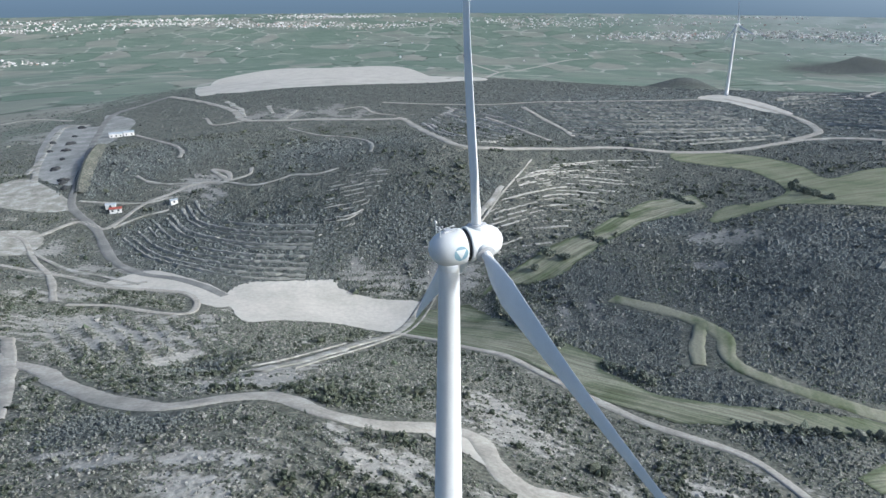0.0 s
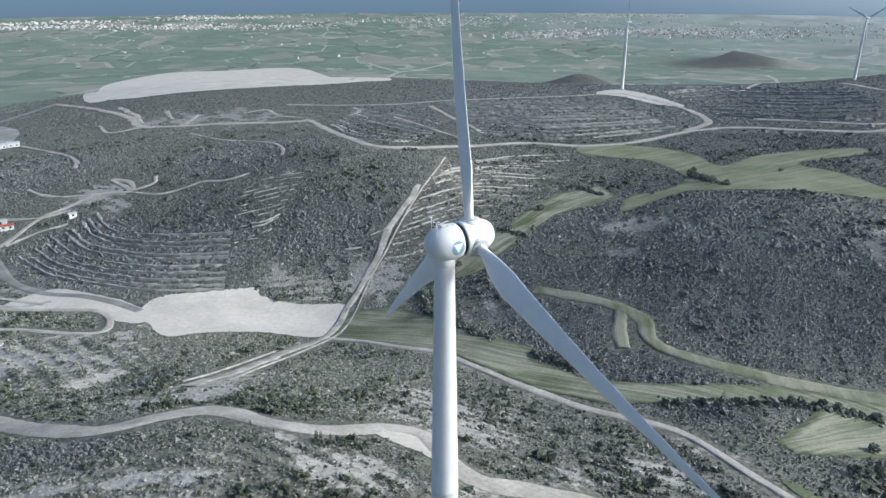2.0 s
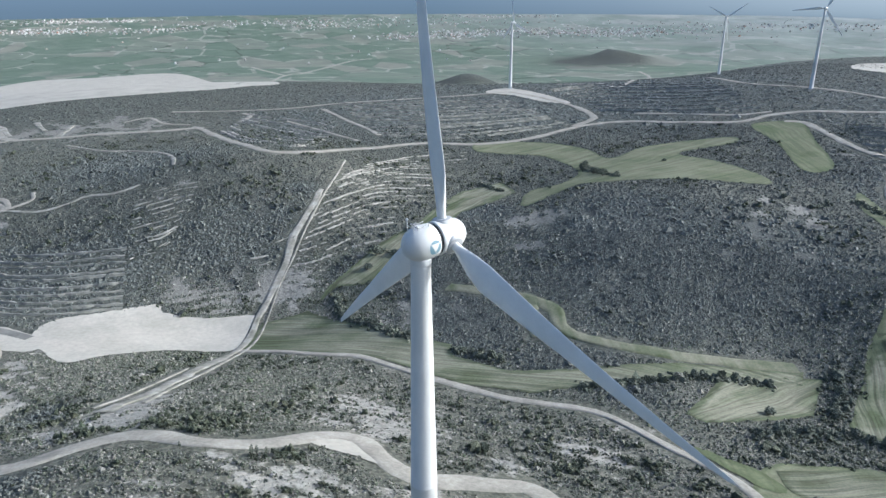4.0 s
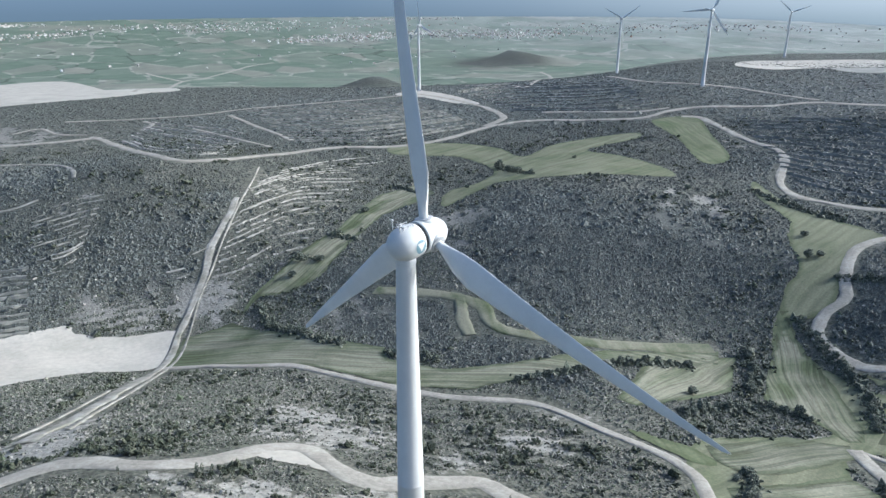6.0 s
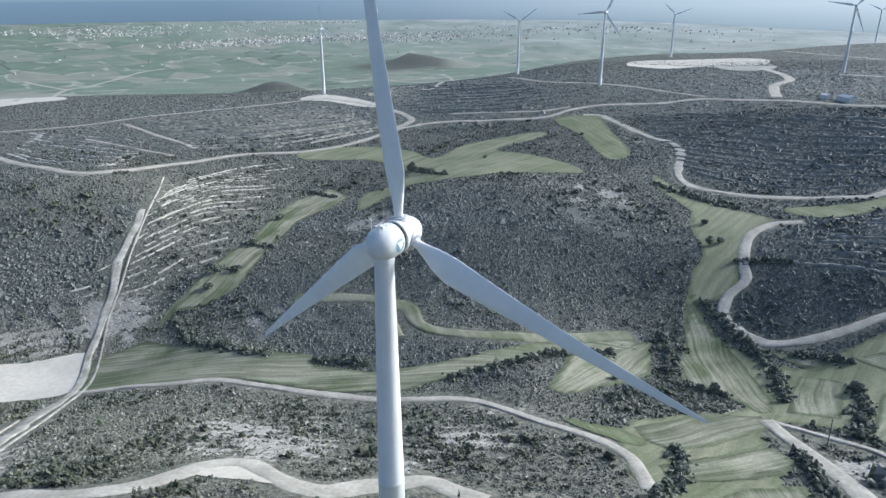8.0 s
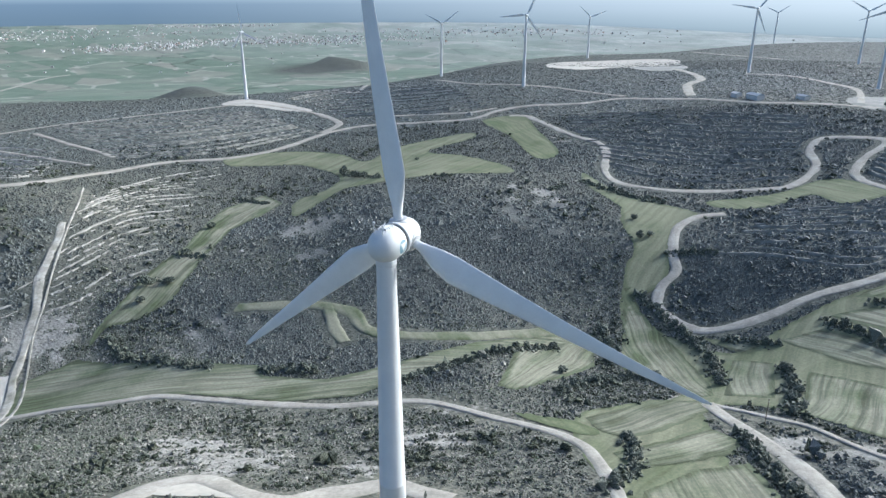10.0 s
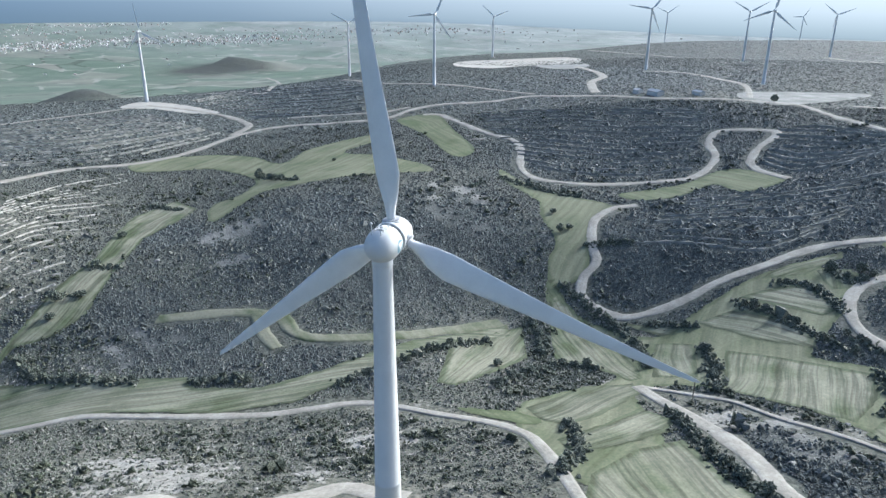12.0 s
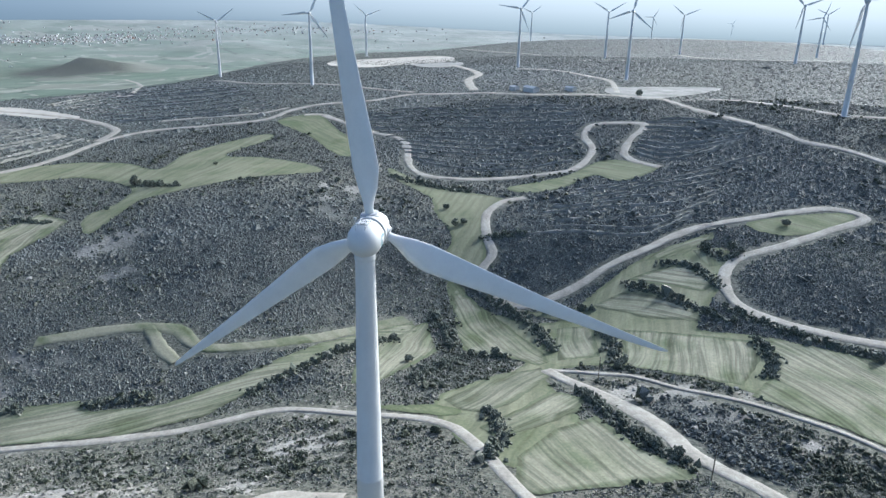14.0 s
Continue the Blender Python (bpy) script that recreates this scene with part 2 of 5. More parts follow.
CROPS = [(low, high, f, s) for k, low, high, f, a, s in (
    ("a", (0.1, 0.118, 0.064), (0.24, 0.235, 0.175), 0.21, 38, 0.16), ("b", (0.104, 0.12, 0.068), (0.225, 0.222, 0.165), 0.18, 74, 0.15),
    ("c", (0.095, 0.114, 0.06), (0.235, 0.228, 0.17), 0.23, -12, 0.16), ("d", (0.105, 0.117, 0.07), (0.21, 0.208, 0.155), 0.17, 110, 0.15))]
crop_mats = [crop("grass_strip", *CROPS[2][:3], 20, 0.015)]
green_mats = [crop("young_crop_%s" % k, low, high, f, a, 0.08) for k, low, high, f, a in (
    ("a", (0.115, 0.137, 0.07), (0.185, 0.193, 0.12), 0.12, 30), ("b", (0.125, 0.142, 0.078), (0.2, 0.203, 0.135), 0.09, 80))]


def ground_material():
    m, n, l, b = material("scrub_ground", 0.95)
    p = place_of(n)
    at = n.new("ShaderNodeAttribute")
    at.attribute_name = "cover"
    split = n.new("ShaderNodeSeparateColor")
    l.new(at.outputs["Color"], split.inputs[0])
    stony, farmed = split.outputs[0], split.outputs[1]
    fine = noise_node(n, l, 0.55, 6, p, 0.7)
    mid = noise_node(n, l, 0.06, 5, p)
    soil = ramp(n, l, mid, [(0.35, (0.13, 0.13, 0.10)), (0.55, (0.18, 0.172, 0.14)), (0.72, (0.25, 0.235, 0.195))])
    soil = mix(n, l, 1.0, soil, ramp(n, l, fine, [(0.35, (0.55, 0.56, 0.55)), (0.65, (1.35, 1.33, 1.3))]), "MULTIPLY")
    stone = ramp(n, l, fine, [(0.3, (0.19, 0.18, 0.155)), (0.64, (0.41, 0.388, 0.338))])
    sharp = calc(n, l, "ADD", stony, calc(n, l, "MULTIPLY", calc(n, l, "SUBTRACT", fine, 0.5), 1.1))
    soil = mix(n, l, ramp(n, l, sharp, [(0.32, (0, 0, 0)), (0.58, (1, 1, 1))]), soil, stone)
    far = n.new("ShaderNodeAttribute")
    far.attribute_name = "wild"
    # scrub cover tone, darkened to paint in shade among the shrubs
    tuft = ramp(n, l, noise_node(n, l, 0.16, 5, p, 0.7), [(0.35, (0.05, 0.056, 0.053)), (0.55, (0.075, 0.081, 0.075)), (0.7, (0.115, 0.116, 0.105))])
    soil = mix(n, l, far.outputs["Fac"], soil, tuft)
    # low thorny shrubs, one to a cell; soil or the shade-dark tone between
    cell = n.new("ShaderNodeTexVoronoi")
    cell.inputs["Scale"].default_value = 0.85
    l.new(p, cell.inputs["Vector"])
    one = n.new("ShaderNodeSeparateColor")
    l.new(cell.outputs["Color"], one.inputs[0])
    leaf = ramp(n, l, one.outputs[0], [(0.0, (0.035, 0.04, 0.03)), (0.5, (0.08, 0.085, 0.068)), (1.0, (0.16, 0.16, 0.13))])
    leaf = mix(n, l, 1.0, leaf, ramp(n, l, fine, [(0.35, (0.7, 0.7, 0.7)), (0.65, (1.3, 1.3, 1.3))]), "MULTIPLY")
    grown = calc(n, l, "SUBTRACT", calc(n, l, "ADD", calc(n, l, "MULTIPLY", far.outputs["Fac"], 0.25), 0.62), cell.outputs["Distance"])
    bush = calc(n, l, "MULTIPLY", ramp(n, l, grown, [(0.0, (0, 0, 0)), (0.18, (1, 1, 1))]), calc(n, l, "SUBTRACT", 0.75, calc(n, l, "MULTIPLY", stony, 1.3), True))
    soil = mix(n, l, bush, soil, leaf)
    # fields of the plain
    v = n.new("ShaderNodeTexVoronoi")
    v.inputs["Scale"].default_value, v.inputs["Randomness"].default_value = 0.008, 0.9
    stretch = n.new("ShaderNodeMapping")
    stretch.inputs["Rotation"].default_value, stretch.inputs["Scale"].default_value = (0, 0, 0.5), (1.0, 0.55, 1.0)
    l.new(p, stretch.inputs["Vector"])
    l.new(stretch.outputs[0], v.inputs["Vector"])
    pick = n.new("ShaderNodeSeparateColor")
    l.new(v.outputs["Color"], pick.inputs[0])
    plots = ramp(n, l, pick.outputs[0], [(0.0, (0.13, 0.17, 0.125)), (0.5, (0.155, 0.19, 0.145)), (0.75, (0.178, 0.2, 0.158)), (0.95, (0.225, 0.225, 0.185))])
    plots = mix(n, l, 1.0, plots, ramp(n, l, noise_node(n, l, 0.012, 6, p, 0.65), [(0.3, (0.8, 0.82, 0.82)), (0.7, (1.2, 1.18, 1.15))]), "MULTIPLY")
    bound = n.new("ShaderNodeTexVoronoi")
    bound.feature = "DISTANCE_TO_EDGE"
    bound.inputs["Scale"].default_value, bound.inputs["Randomness"].default_value = 0.008, 0.9
    l.new(stretch.outputs[0], bound.inputs["Vector"])
    lane = calc(n, l, "MULTIPLY", calc(n, l, "LESS_THAN", bound.outputs["Distance"], 0.035), calc(n, l, "GREATER_THAN", noise_node(n, l, 0.003, 4, p), 0.5))
    plots = mix(n, l, calc(n, l, "MULTIPLY", lane, 0.7), plots, ramp(n, l, noise_node(n, l, 0.006, 3, p), [(0.46, (0.06, 0.075, 0.055)), (0.54, (0.34, 0.33, 0.28))]))
    # plain painted paler eastwards to stand in for distance haze
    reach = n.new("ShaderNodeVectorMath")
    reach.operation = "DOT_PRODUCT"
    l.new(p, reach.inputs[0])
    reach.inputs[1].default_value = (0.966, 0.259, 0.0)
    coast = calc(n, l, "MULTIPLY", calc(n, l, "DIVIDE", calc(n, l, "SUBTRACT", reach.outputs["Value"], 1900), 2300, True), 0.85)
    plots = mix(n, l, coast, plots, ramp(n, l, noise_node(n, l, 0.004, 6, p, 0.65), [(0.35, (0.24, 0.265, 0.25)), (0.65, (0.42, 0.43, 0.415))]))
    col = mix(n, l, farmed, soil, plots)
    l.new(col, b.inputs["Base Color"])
    bumped(n, l, b, calc(n, l, "SUBTRACT", fine, cell.outputs["Distance"]), 0.35)
    return m


ground_mat = ground_material()


def foliage(name, tones, grain_depth=0.55, relief=0.9):
    m, n, l, b = material(name, 0.72)                # slightly waxy leaves
    b.inputs["Specular IOR Level"].default_value = 0.3
    g = n.new("ShaderNodeNewGeometry")
    col = ramp(n, l, g.outputs["Random Per Island"], [(i / (len(tones) - 1), c) for i, c in enumerate(tones)])
    speck = noise_node(n, l, 5.0, 5, g.outputs["Position"], 0.75)
    grain = ramp(n, l, speck, [(0.34, (1 - grain_depth,) * 3), (0.66, (1 + grain_depth,) * 3)])
    l.new(mix(n, l, 1.0, col, grain, "MULTIPLY"), b.inputs["Base Color"])
    bumped(n, l, b, speck, 0.3, relief)
    return m


scrub_mat = foliage("scrub_leaves", ((0.055, 0.062, 0.042), (0.12, 0.127, 0.098), (0.18, 0.18, 0.148), (0.28, 0.268, 0.23), (0.09, 0.112, 0.064)))
dark_mat = foliage("dark_scrub_leaves", ((0.078, 0.085, 0.075), (0.112, 0.119, 0.106), (0.14, 0.146, 0.131), (0.172, 0.176, 0.158)), 0.45, 0.5)
far_scrub_mat = foliage("far_scrub_leaves", ((0.07, 0.077, 0.063), (0.092, 0.098, 0.081), (0.115, 0.118, 0.1), (0.135, 0.135, 0.113)), 0.35, 0.5)
bush_mat = foliage("bush_leaves", ((0.045, 0.055, 0.035), (0.07, 0.08, 0.05), (0.1, 0.105, 0.07)))
tree_mat = foliage("tree_leaves", ((0.095, 0.11, 0.082), (0.135, 0.147, 0.112), (0.175, 0.185, 0.142)))
hedge_mat = foliage("hedge_leaves", ((0.085, 0.098, 0.07), (0.115, 0.126, 0.092), (0.145, 0.152, 0.115), (0.175, 0.178, 0.14)))
bank_mat = earth("terrace_soil", ((0.19, 0.19, 0.165), (0.26, 0.255, 0.22), (0.34, 0.33, 0.29)), 2.0, 0.15, 0.08)
rock_mat = earth("limestone", ((0.3, 0.285, 0.25), (0.38, 0.36, 0.315), (0.46, 0.44, 0.39)), 4.0, 0.2, 0.05)
bark_mat = earth("bark", ((0.10, 0.08, 0.06), (0.14, 0.115, 0.09), (0.18, 0.15, 0.12)), 6.0, 1.0, 0.02)


def painted(name, colour, rough=0.35, dirt=0.12):
    m, n, l, b = material(name, rough)
    b.inputs["Specular IOR Level"].default_value = 0.4
    p = n.new("ShaderNodeTexCoord").outputs["Object"]
    stain = noise_node(n, l, 0.5, 6, p, 0.6)
    fine = noise_node(n, l, 9.0, 4, p)
    low = tuple(c * (1 - dirt) for c in colour)
    col = mix(n, l, ramp(n, l, stain, [(0.35, (0, 0, 0)), (0.7, (1, 1, 1))]), low, colour)
    col = mix(n, l, 1.0, col, ramp(n, l, fine, [(0.3, (0.96, 0.96, 0.96)), (0.7, (1.02, 1.02, 1.02))]), "MULTIPLY")
    l.new(col, b.inputs["Base Color"])
    l.new(ramp(n, l, stain, [(0.2, (rough * 0.8,) * 3), (0.8, (rough * 1.3,) * 3)]), b.inputs["Roughness"])
    return m


white_mat = painted("white_turbine_paint", (0.7, 0.695, 0.67), 0.45, 0.07)
blade_mat = painted("blade_gelcoat", (0.84, 0.835, 0.81), 0.5, 0.08)
black_mat = painted("black_gap", (0.02, 0.02, 0.022), 0.6)
logo_mat = painted("blue_grey_sign", (0.22, 0.34, 0.4), 0.5)
metal_mat = painted("galvanised_steel", (0.5, 0.5, 0.5), 0.45)
concrete_mat = painted("concrete", (0.5, 0.485, 0.45), 0.9, 0.25)
wall_mat = painted("lime_wash", (0.72, 0.7, 0.66), 0.85, 0.2)
red_mat = painted("red_roof", (0.38, 0.1, 0.07), 0.8, 0.3)
roof_mat = painted("grey_roof_sheet", (0.45, 0.48, 0.5), 0.6, 0.2)
dark_mat2 = painted("dark_stack", (0.05, 0.05, 0.05), 0.9, 0.3)
wood_mat = earth("weathered_wood", ((0.12, 0.1, 0.08), (0.17, 0.145, 0.115), (0.22, 0.19, 0.15)), 5.0, 0.8, 0.01)


# ---- mesh tools ----
def arrays_mesh(name, verts, faces, mat, smooth=False):
    """A mesh from numpy arrays: verts (n, 3) and faces (m, k)."""
    me = bpy.data.meshes.new(name)
    faces = np.asarray(faces, np.int32)
    count, k = faces.shape
    me.vertices.add(len(verts))
    me.vertices.foreach_set("co", np.asarray(verts, np.float32).ravel())
    me.loops.add(count * k)
    me.loops.foreach_set("vertex_index", faces.ravel())
    me.polygons.add(count)
    me.polygons.foreach_set("loop_start", np.arange(0, count * k, k, dtype=np.int32))
    me.polygons.foreach_set("use_smooth", np.full(count, smooth))
    me.update(calc_edges=True)
    me.materials.append(mat)
    return me


def bm_mesh(name, bm, mat, smooth=False):
    me = bpy.data.meshes.new(name)
    bmesh.ops.recalc_face_normals(bm, faces=bm.faces)
    for f in bm.faces:
        f.smooth = smooth
    bm.to_mesh(me)
    bm.free()
    me.materials.append(mat)
    return me


def part(name, me, parent, m=None, label=""):
    ob = new(name, me)
    ob.parent = parent
    if m is not None:
        ob.matrix_basis = m
    return tagged(ob, label)


def lathe(profile, segments=32, axis="Z"):
    """A turned shape from (radius, height) pairs, closed at both ends."""
    bm = bmesh.new()
    rings = []
    for r, h in profile:
        ring = []
        for i in range(segments):
            a = 2 * math.pi * i / segments
            c, s = r * math.cos(a), r * math.sin(a)
            ring.append(bm.verts.new((c, s, h) if axis == "Z" else (h, c, s)))
        rings.append(ring)
    for a, b in zip(rings, rings[1:]):
        for i in range(segments):
            bm.faces.new((a[i], a[(i + 1) % segments], b[(i + 1) % segments], b[i]))
    bm.faces.new(rings[0])
    bm.faces.new(rings[-1])
    return bm


def box(bm, x0, y0, z0, x1, y1, z1, bevel=0.0):
    r = bmesh.ops.create_cube(bm, size=1)["verts"]
    bmesh.ops.scale(bm, vec=(x1 - x0, y1 - y0, z1 - z0), verts=r)
    bmesh.ops.translate(bm, vec=((x0 + x1) / 2, (y0 + y1) / 2, (z0 + z1) / 2), verts=r)
    if bevel:
        bmesh.ops.bevel(bm, geom=list({e for v in r for e in v.link_edges}), offset=bevel, segments=2, affect="EDGES")
    return bm


def tube(bm, a, b, r, sides=8):
    a, b = Vector(a), Vector(b)
    q = (b - a).to_track_quat("Z", "Y").to_matrix()
    ends = [[bm.verts.new(p + q @ Vector((r * math.cos(t), r * math.sin(t), 0))) for t in (2 * math.pi * i / sides for i in range(sides))] for p in (a, b)]
    for i in range(sides):
        bm.faces.new((ends[0][i], ends[0][(i + 1) % sides], ends[1][(i + 1) % sides], ends[1][i]))
    bm.faces.new(ends[0])
    bm.faces.new(ends[1])
    return bm


# ---- sea and hazy sky beyond the plain ----
bm = bmesh.new()
rings = [[bm.verts.new((r * math.sin(a), r * math.cos(a), z + (53 * float(seaward(math.sin(a), math.cos(a))) if z < 0 else 0))) for a in (2 * math.pi * i / 180 for i in range(180))] for r, z in ((4380, -140), (4400, -114), (4860, -104), (4870, 20), (4870, 120))]
for a, b in zip(rings, rings[1:]):
    for i in range(180):
        bm.faces.new((a[i], a[(i + 1) % 180], b[(i + 1) % 180], b[i]))
m = bpy.data.materials.new("sea_and_haze")
m.use_nodes = True
n, l = m.node_tree.nodes, m.node_tree.links
n.remove(n["Principled BSDF"])
p = place_of(n)
xyz = n.new("ShaderNodeSeparateXYZ")
l.new(p, xyz.inputs[0])
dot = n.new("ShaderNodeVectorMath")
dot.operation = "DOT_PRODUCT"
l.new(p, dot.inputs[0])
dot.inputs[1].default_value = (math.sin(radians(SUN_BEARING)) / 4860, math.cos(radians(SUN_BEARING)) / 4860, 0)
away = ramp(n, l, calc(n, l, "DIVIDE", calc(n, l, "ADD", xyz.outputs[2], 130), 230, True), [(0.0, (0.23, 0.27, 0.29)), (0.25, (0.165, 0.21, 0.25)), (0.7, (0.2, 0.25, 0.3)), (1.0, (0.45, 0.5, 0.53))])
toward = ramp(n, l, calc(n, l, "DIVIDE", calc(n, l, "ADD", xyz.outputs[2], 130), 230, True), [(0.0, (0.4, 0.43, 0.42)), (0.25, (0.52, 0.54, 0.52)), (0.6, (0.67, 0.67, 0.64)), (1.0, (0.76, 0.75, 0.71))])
# sun glare painted into the glow: brighter towards the sun's bearing
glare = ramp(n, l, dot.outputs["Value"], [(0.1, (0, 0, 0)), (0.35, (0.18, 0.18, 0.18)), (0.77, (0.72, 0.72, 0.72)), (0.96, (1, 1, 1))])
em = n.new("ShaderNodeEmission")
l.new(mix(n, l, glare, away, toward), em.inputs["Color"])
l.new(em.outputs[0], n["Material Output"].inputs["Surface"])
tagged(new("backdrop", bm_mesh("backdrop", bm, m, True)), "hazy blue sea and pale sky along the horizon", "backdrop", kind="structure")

# ---- roads, tracks and fields, draped on the ground ----
CELL, X0, Y0 = 2.0, -420.0, -200.0
taken = np.zeros((700, 700), np.uint8)          # 1 road, 2 field: where no shrubs grow


def cells(x, y):
    return np.clip(((np.asarray(y) - Y0) / CELL).astype(int), 0, 699), np.clip(((np.asarray(x) - X0) / CELL).astype(int), 0, 699)


def curve(points, step, closed=False):
    """A smooth line through the way points, resampled."""
    p = [Vector(q) for q in points]
    if closed:
        p = [p[-1]] + p + [p[0], p[1]]
    else:
        p = [p[0] * 2 - p[1]] + p + [p[-1] * 2 - p[-2]]
    out = []
    for a, b, c, d in zip(p, p[1:], p[2:], p[3:]):
        k = max(2, int((c - b).length / step))
        for i in range(k):
            t = i / k
            out.append(0.5 * (2 * b + (c - a) * t + (2 * a - 5 * b + 4 * c - d) * t * t + (3 * b - a - 3 * c + d) * t ** 3))
    if not closed:
        out.append(p[-2])
    return out


ROAD_LOOKS = {"dirt": (dirt_mat, "pale dusty dirt road across the scrub hills", "dirt road"), "pale": (pale_mat, "rough pale track worn into dry ground", "track"),
              "grass": (crop_mats[0], "grassy field track in a valley bottom", "field track"),
              "asphalt": (asphalt_mat, "grey worn road leading up to the yard", "road")}


def road(name, width, look_of, points, taper=0.0):
    line = curve(points, 2.5)
    mat, label, category = ROAD_LOOKS[look_of]
    n = len(line)
    rows = []
    rng = random.Random(name)
    wob = {s: [rng.uniform(-1, 1) for _ in range(n // 4 + 3)] for s in (-1, 1)}
    for i, q in enumerate(line):
        t = (line[min(i + 1, n - 1)] - line[max(i - 1, 0)]).normalized()
        side = Vector((-t.y, t.x))
        k = {s: w[i // 4] + (w[i // 4 + 1] - w[i // 4]) * (i % 4) / 4 + rng.uniform(-0.35, 0.35) for s, w in wob.items()}
        far = 1 + max(0.0, (q.length - 350) / 1300)
        for u in (-1.0, -0.72, -0.3, 0.3, 0.72, 1.0):
            ragged = 0.45 if look_of == "pale" else 0.24
            w = width / 2 * far * u * (1 - taper * i / n) * (1 + (ragged * k[u] if abs(u) > 0.9 else 0))
            rows.append((q.x + side.x * w, q.y + side.y * w, (-0.2, 0.1, 0.08, 0.08, 0.1, -0.2)[(-1.0, -0.72, -0.3, 0.3, 0.72, 1.0).index(u)]))
        for w in np.arange(-width / 2 * far - 0.6, width / 2 * far + 0.7, 1.2):
            taken[cells(q.x + side.x * w, q.y + side.y * w)] = 1
    v = np.array(rows)
    v[:, 2] += land(v[:, 0], v[:, 1]) + 0.27 + 0.0002 * np.hypot(v[:, 0], v[:, 1])
    k = np.arange(n - 1)[:, None] * 6 + np.arange(5)[None]
    f = np.stack([k, k + 1, k + 7, k + 6], -1).reshape(-1, 4)[:, ::-1]
    ob = new("road_" + name if not name.endswith(("road", "track")) else name, arrays_mesh(name, v, f, mat, True))
    return tagged(ob, label, category, kind="structure")


FIELD_LOOKS = {"sand": ([sand_mat], "levelled pad of pale sand and crushed limestone", "sand flat"), "gravel": ([gravel_mat], "grey gravel yard with worn ground", "yard"),
               "pale": ([pale_mat], "stony pale patch of bare ground", "bare ground"), "stubble": ([None], "striped stubble field with drill rows, patchy green", "field"),
               "green": (green_mats, "meadow of short green crop in a dry valley", "meadow")}
from mathutils import geometry
field_count = [0]


def inside(poly, x, y):
    res = np.zeros(np.shape(x), bool)
    for (ax, ay), (bx, by) in zip(poly, poly[1:] + poly[:1]):
        if ay != by:
            res ^= ((ay > y) != (by > y)) & (x < (bx - ax) * (y - ay) / (by - ay) + ax)
    return res


ROW_RUN = {"strip_b": -172, "strip_h": -131, "strip_a": -161, "strip_g": -138}   # ploughed across their length


def field(name, look_of, points):
    mats, label, category = FIELD_LOOKS[look_of]
    mat = mats[field_count[0] % len(mats)]
    field_count[0] += 1
    if mat is None:                              # rows drilled along the field's length
        c = np.cov(np.array(points, float).T)
        minor = np.linalg.eigh(c)[1][:, 0]
        if name in ROW_RUN:
            minor = (math.cos(radians(ROW_RUN[name] + 90)), math.sin(radians(ROW_RUN[name] + 90)))
        low, high, rows, strength = CROPS[field_count[0] % 4]
        mat = crop("stubble_" + name, low, high, rows, math.degrees(math.atan2(-minor[1], minor[0])), strength)
    size = max(max(p[0] for p in points) - min(p[0] for p in points), max(p[1] for p in points) - min(p[1] for p in points))
    step = max(3.0, size / 60)
    rng = random.Random(name)
    if look_of == "stubble":                     # ploughed to straight sides
        line = []
        for (ax, ay), (bx, by) in zip(points, points[1:] + points[:1]):
            k = max(1, int(math.hypot(bx - ax, by - ay) / step))
            line += [Vector((ax + (bx - ax) * i / k, ay + (by - ay) * i / k)) for i in range(k)]
    else:
        line = curve(points, step * 0.8, True)
    edge = [(q.x + rng.uniform(-0.45, 0.45), q.y + rng.uniform(-0.45, 0.45)) for q in line]
    xs, ys = np.meshgrid(np.arange(min(p[0] for p in edge), max(p[0] for p in edge), step), np.arange(min(p[1] for p in edge), max(p[1] for p in edge), step))
    keep = inside(edge, xs, ys)
    verts = [Vector(p) for p in edge] + [Vector(p) for p in zip(xs[keep], ys[keep])]
    loop = [(i, (i + 1) % len(edge)) for i in range(len(edge))]
    v2, _, faces, _, _, _ = geometry.delaunay_2d_cdt(verts, loop, [], 1, 1e-4)
    v = np.array([(p.x, p.y, 0.0) for p in v2])
    v[:, 2] = land(v[:, 0], v[:, 1]) + (0.1 if name == "valley_floor" else 0.2 if look_of in ("stubble", "green") else 0.22) + 0.0002 * np.hypot(v[:, 0], v[:, 1])
    f = [t for t in faces if len(t) == 3]
    cx, cy = np.meshgrid(X0 + CELL * (np.arange(700) + 0.5), Y0 + CELL * (np.arange(700) + 0.5))
    hit = inside(edge, cx, cy)
    taken[hit & (taken == 0)] = 2
    me = arrays_mesh(name, v, np.array(f), mat, True)
    e = np.array(edge)
    near_edge = np.array([np.min(np.hypot(e[:, 0] - q[0], e[:, 1] - q[1])) for q in v])
    me.attributes.new("rim", "FLOAT", "POINT")
    me.attributes["rim"].data.foreach_set("value", np.clip(1 - near_edge / 4.5, 0, 1).astype(np.float32))
    ob = new("field_" + name, me)
    return tagged(ob, label, category, kind="structure")


road('near_road', 6.6, 'dirt', [(-148, 179), (-124, 152), (-109, 142), (-92, 123), (-74, 105), (-60, 94), (-51, 94), (-42, 98), (-34, 99), (-27, 95), (-21, 88), (-13, 84), (-5, 83), (4, 86), (11, 88), (17, 85), (19, 75), (21, 66), (26, 61), (33, 60), (44, 57), (48, 55), (50, 47), (52, 40)])
road('near_spur', 4.5, 'dirt', [(-135, 180), (-121, 152), (-108, 122), (-97, 96)])
road('firebreak', 4.6, 'pale', [(-41, 128), (-38, 134), (-32, 141), (-22, 161), (-9, 190), (4, 212), (17, 245), (27, 261), (38, 280), (45, 294), (56, 311), (66, 324), (74, 339)], 0.25)
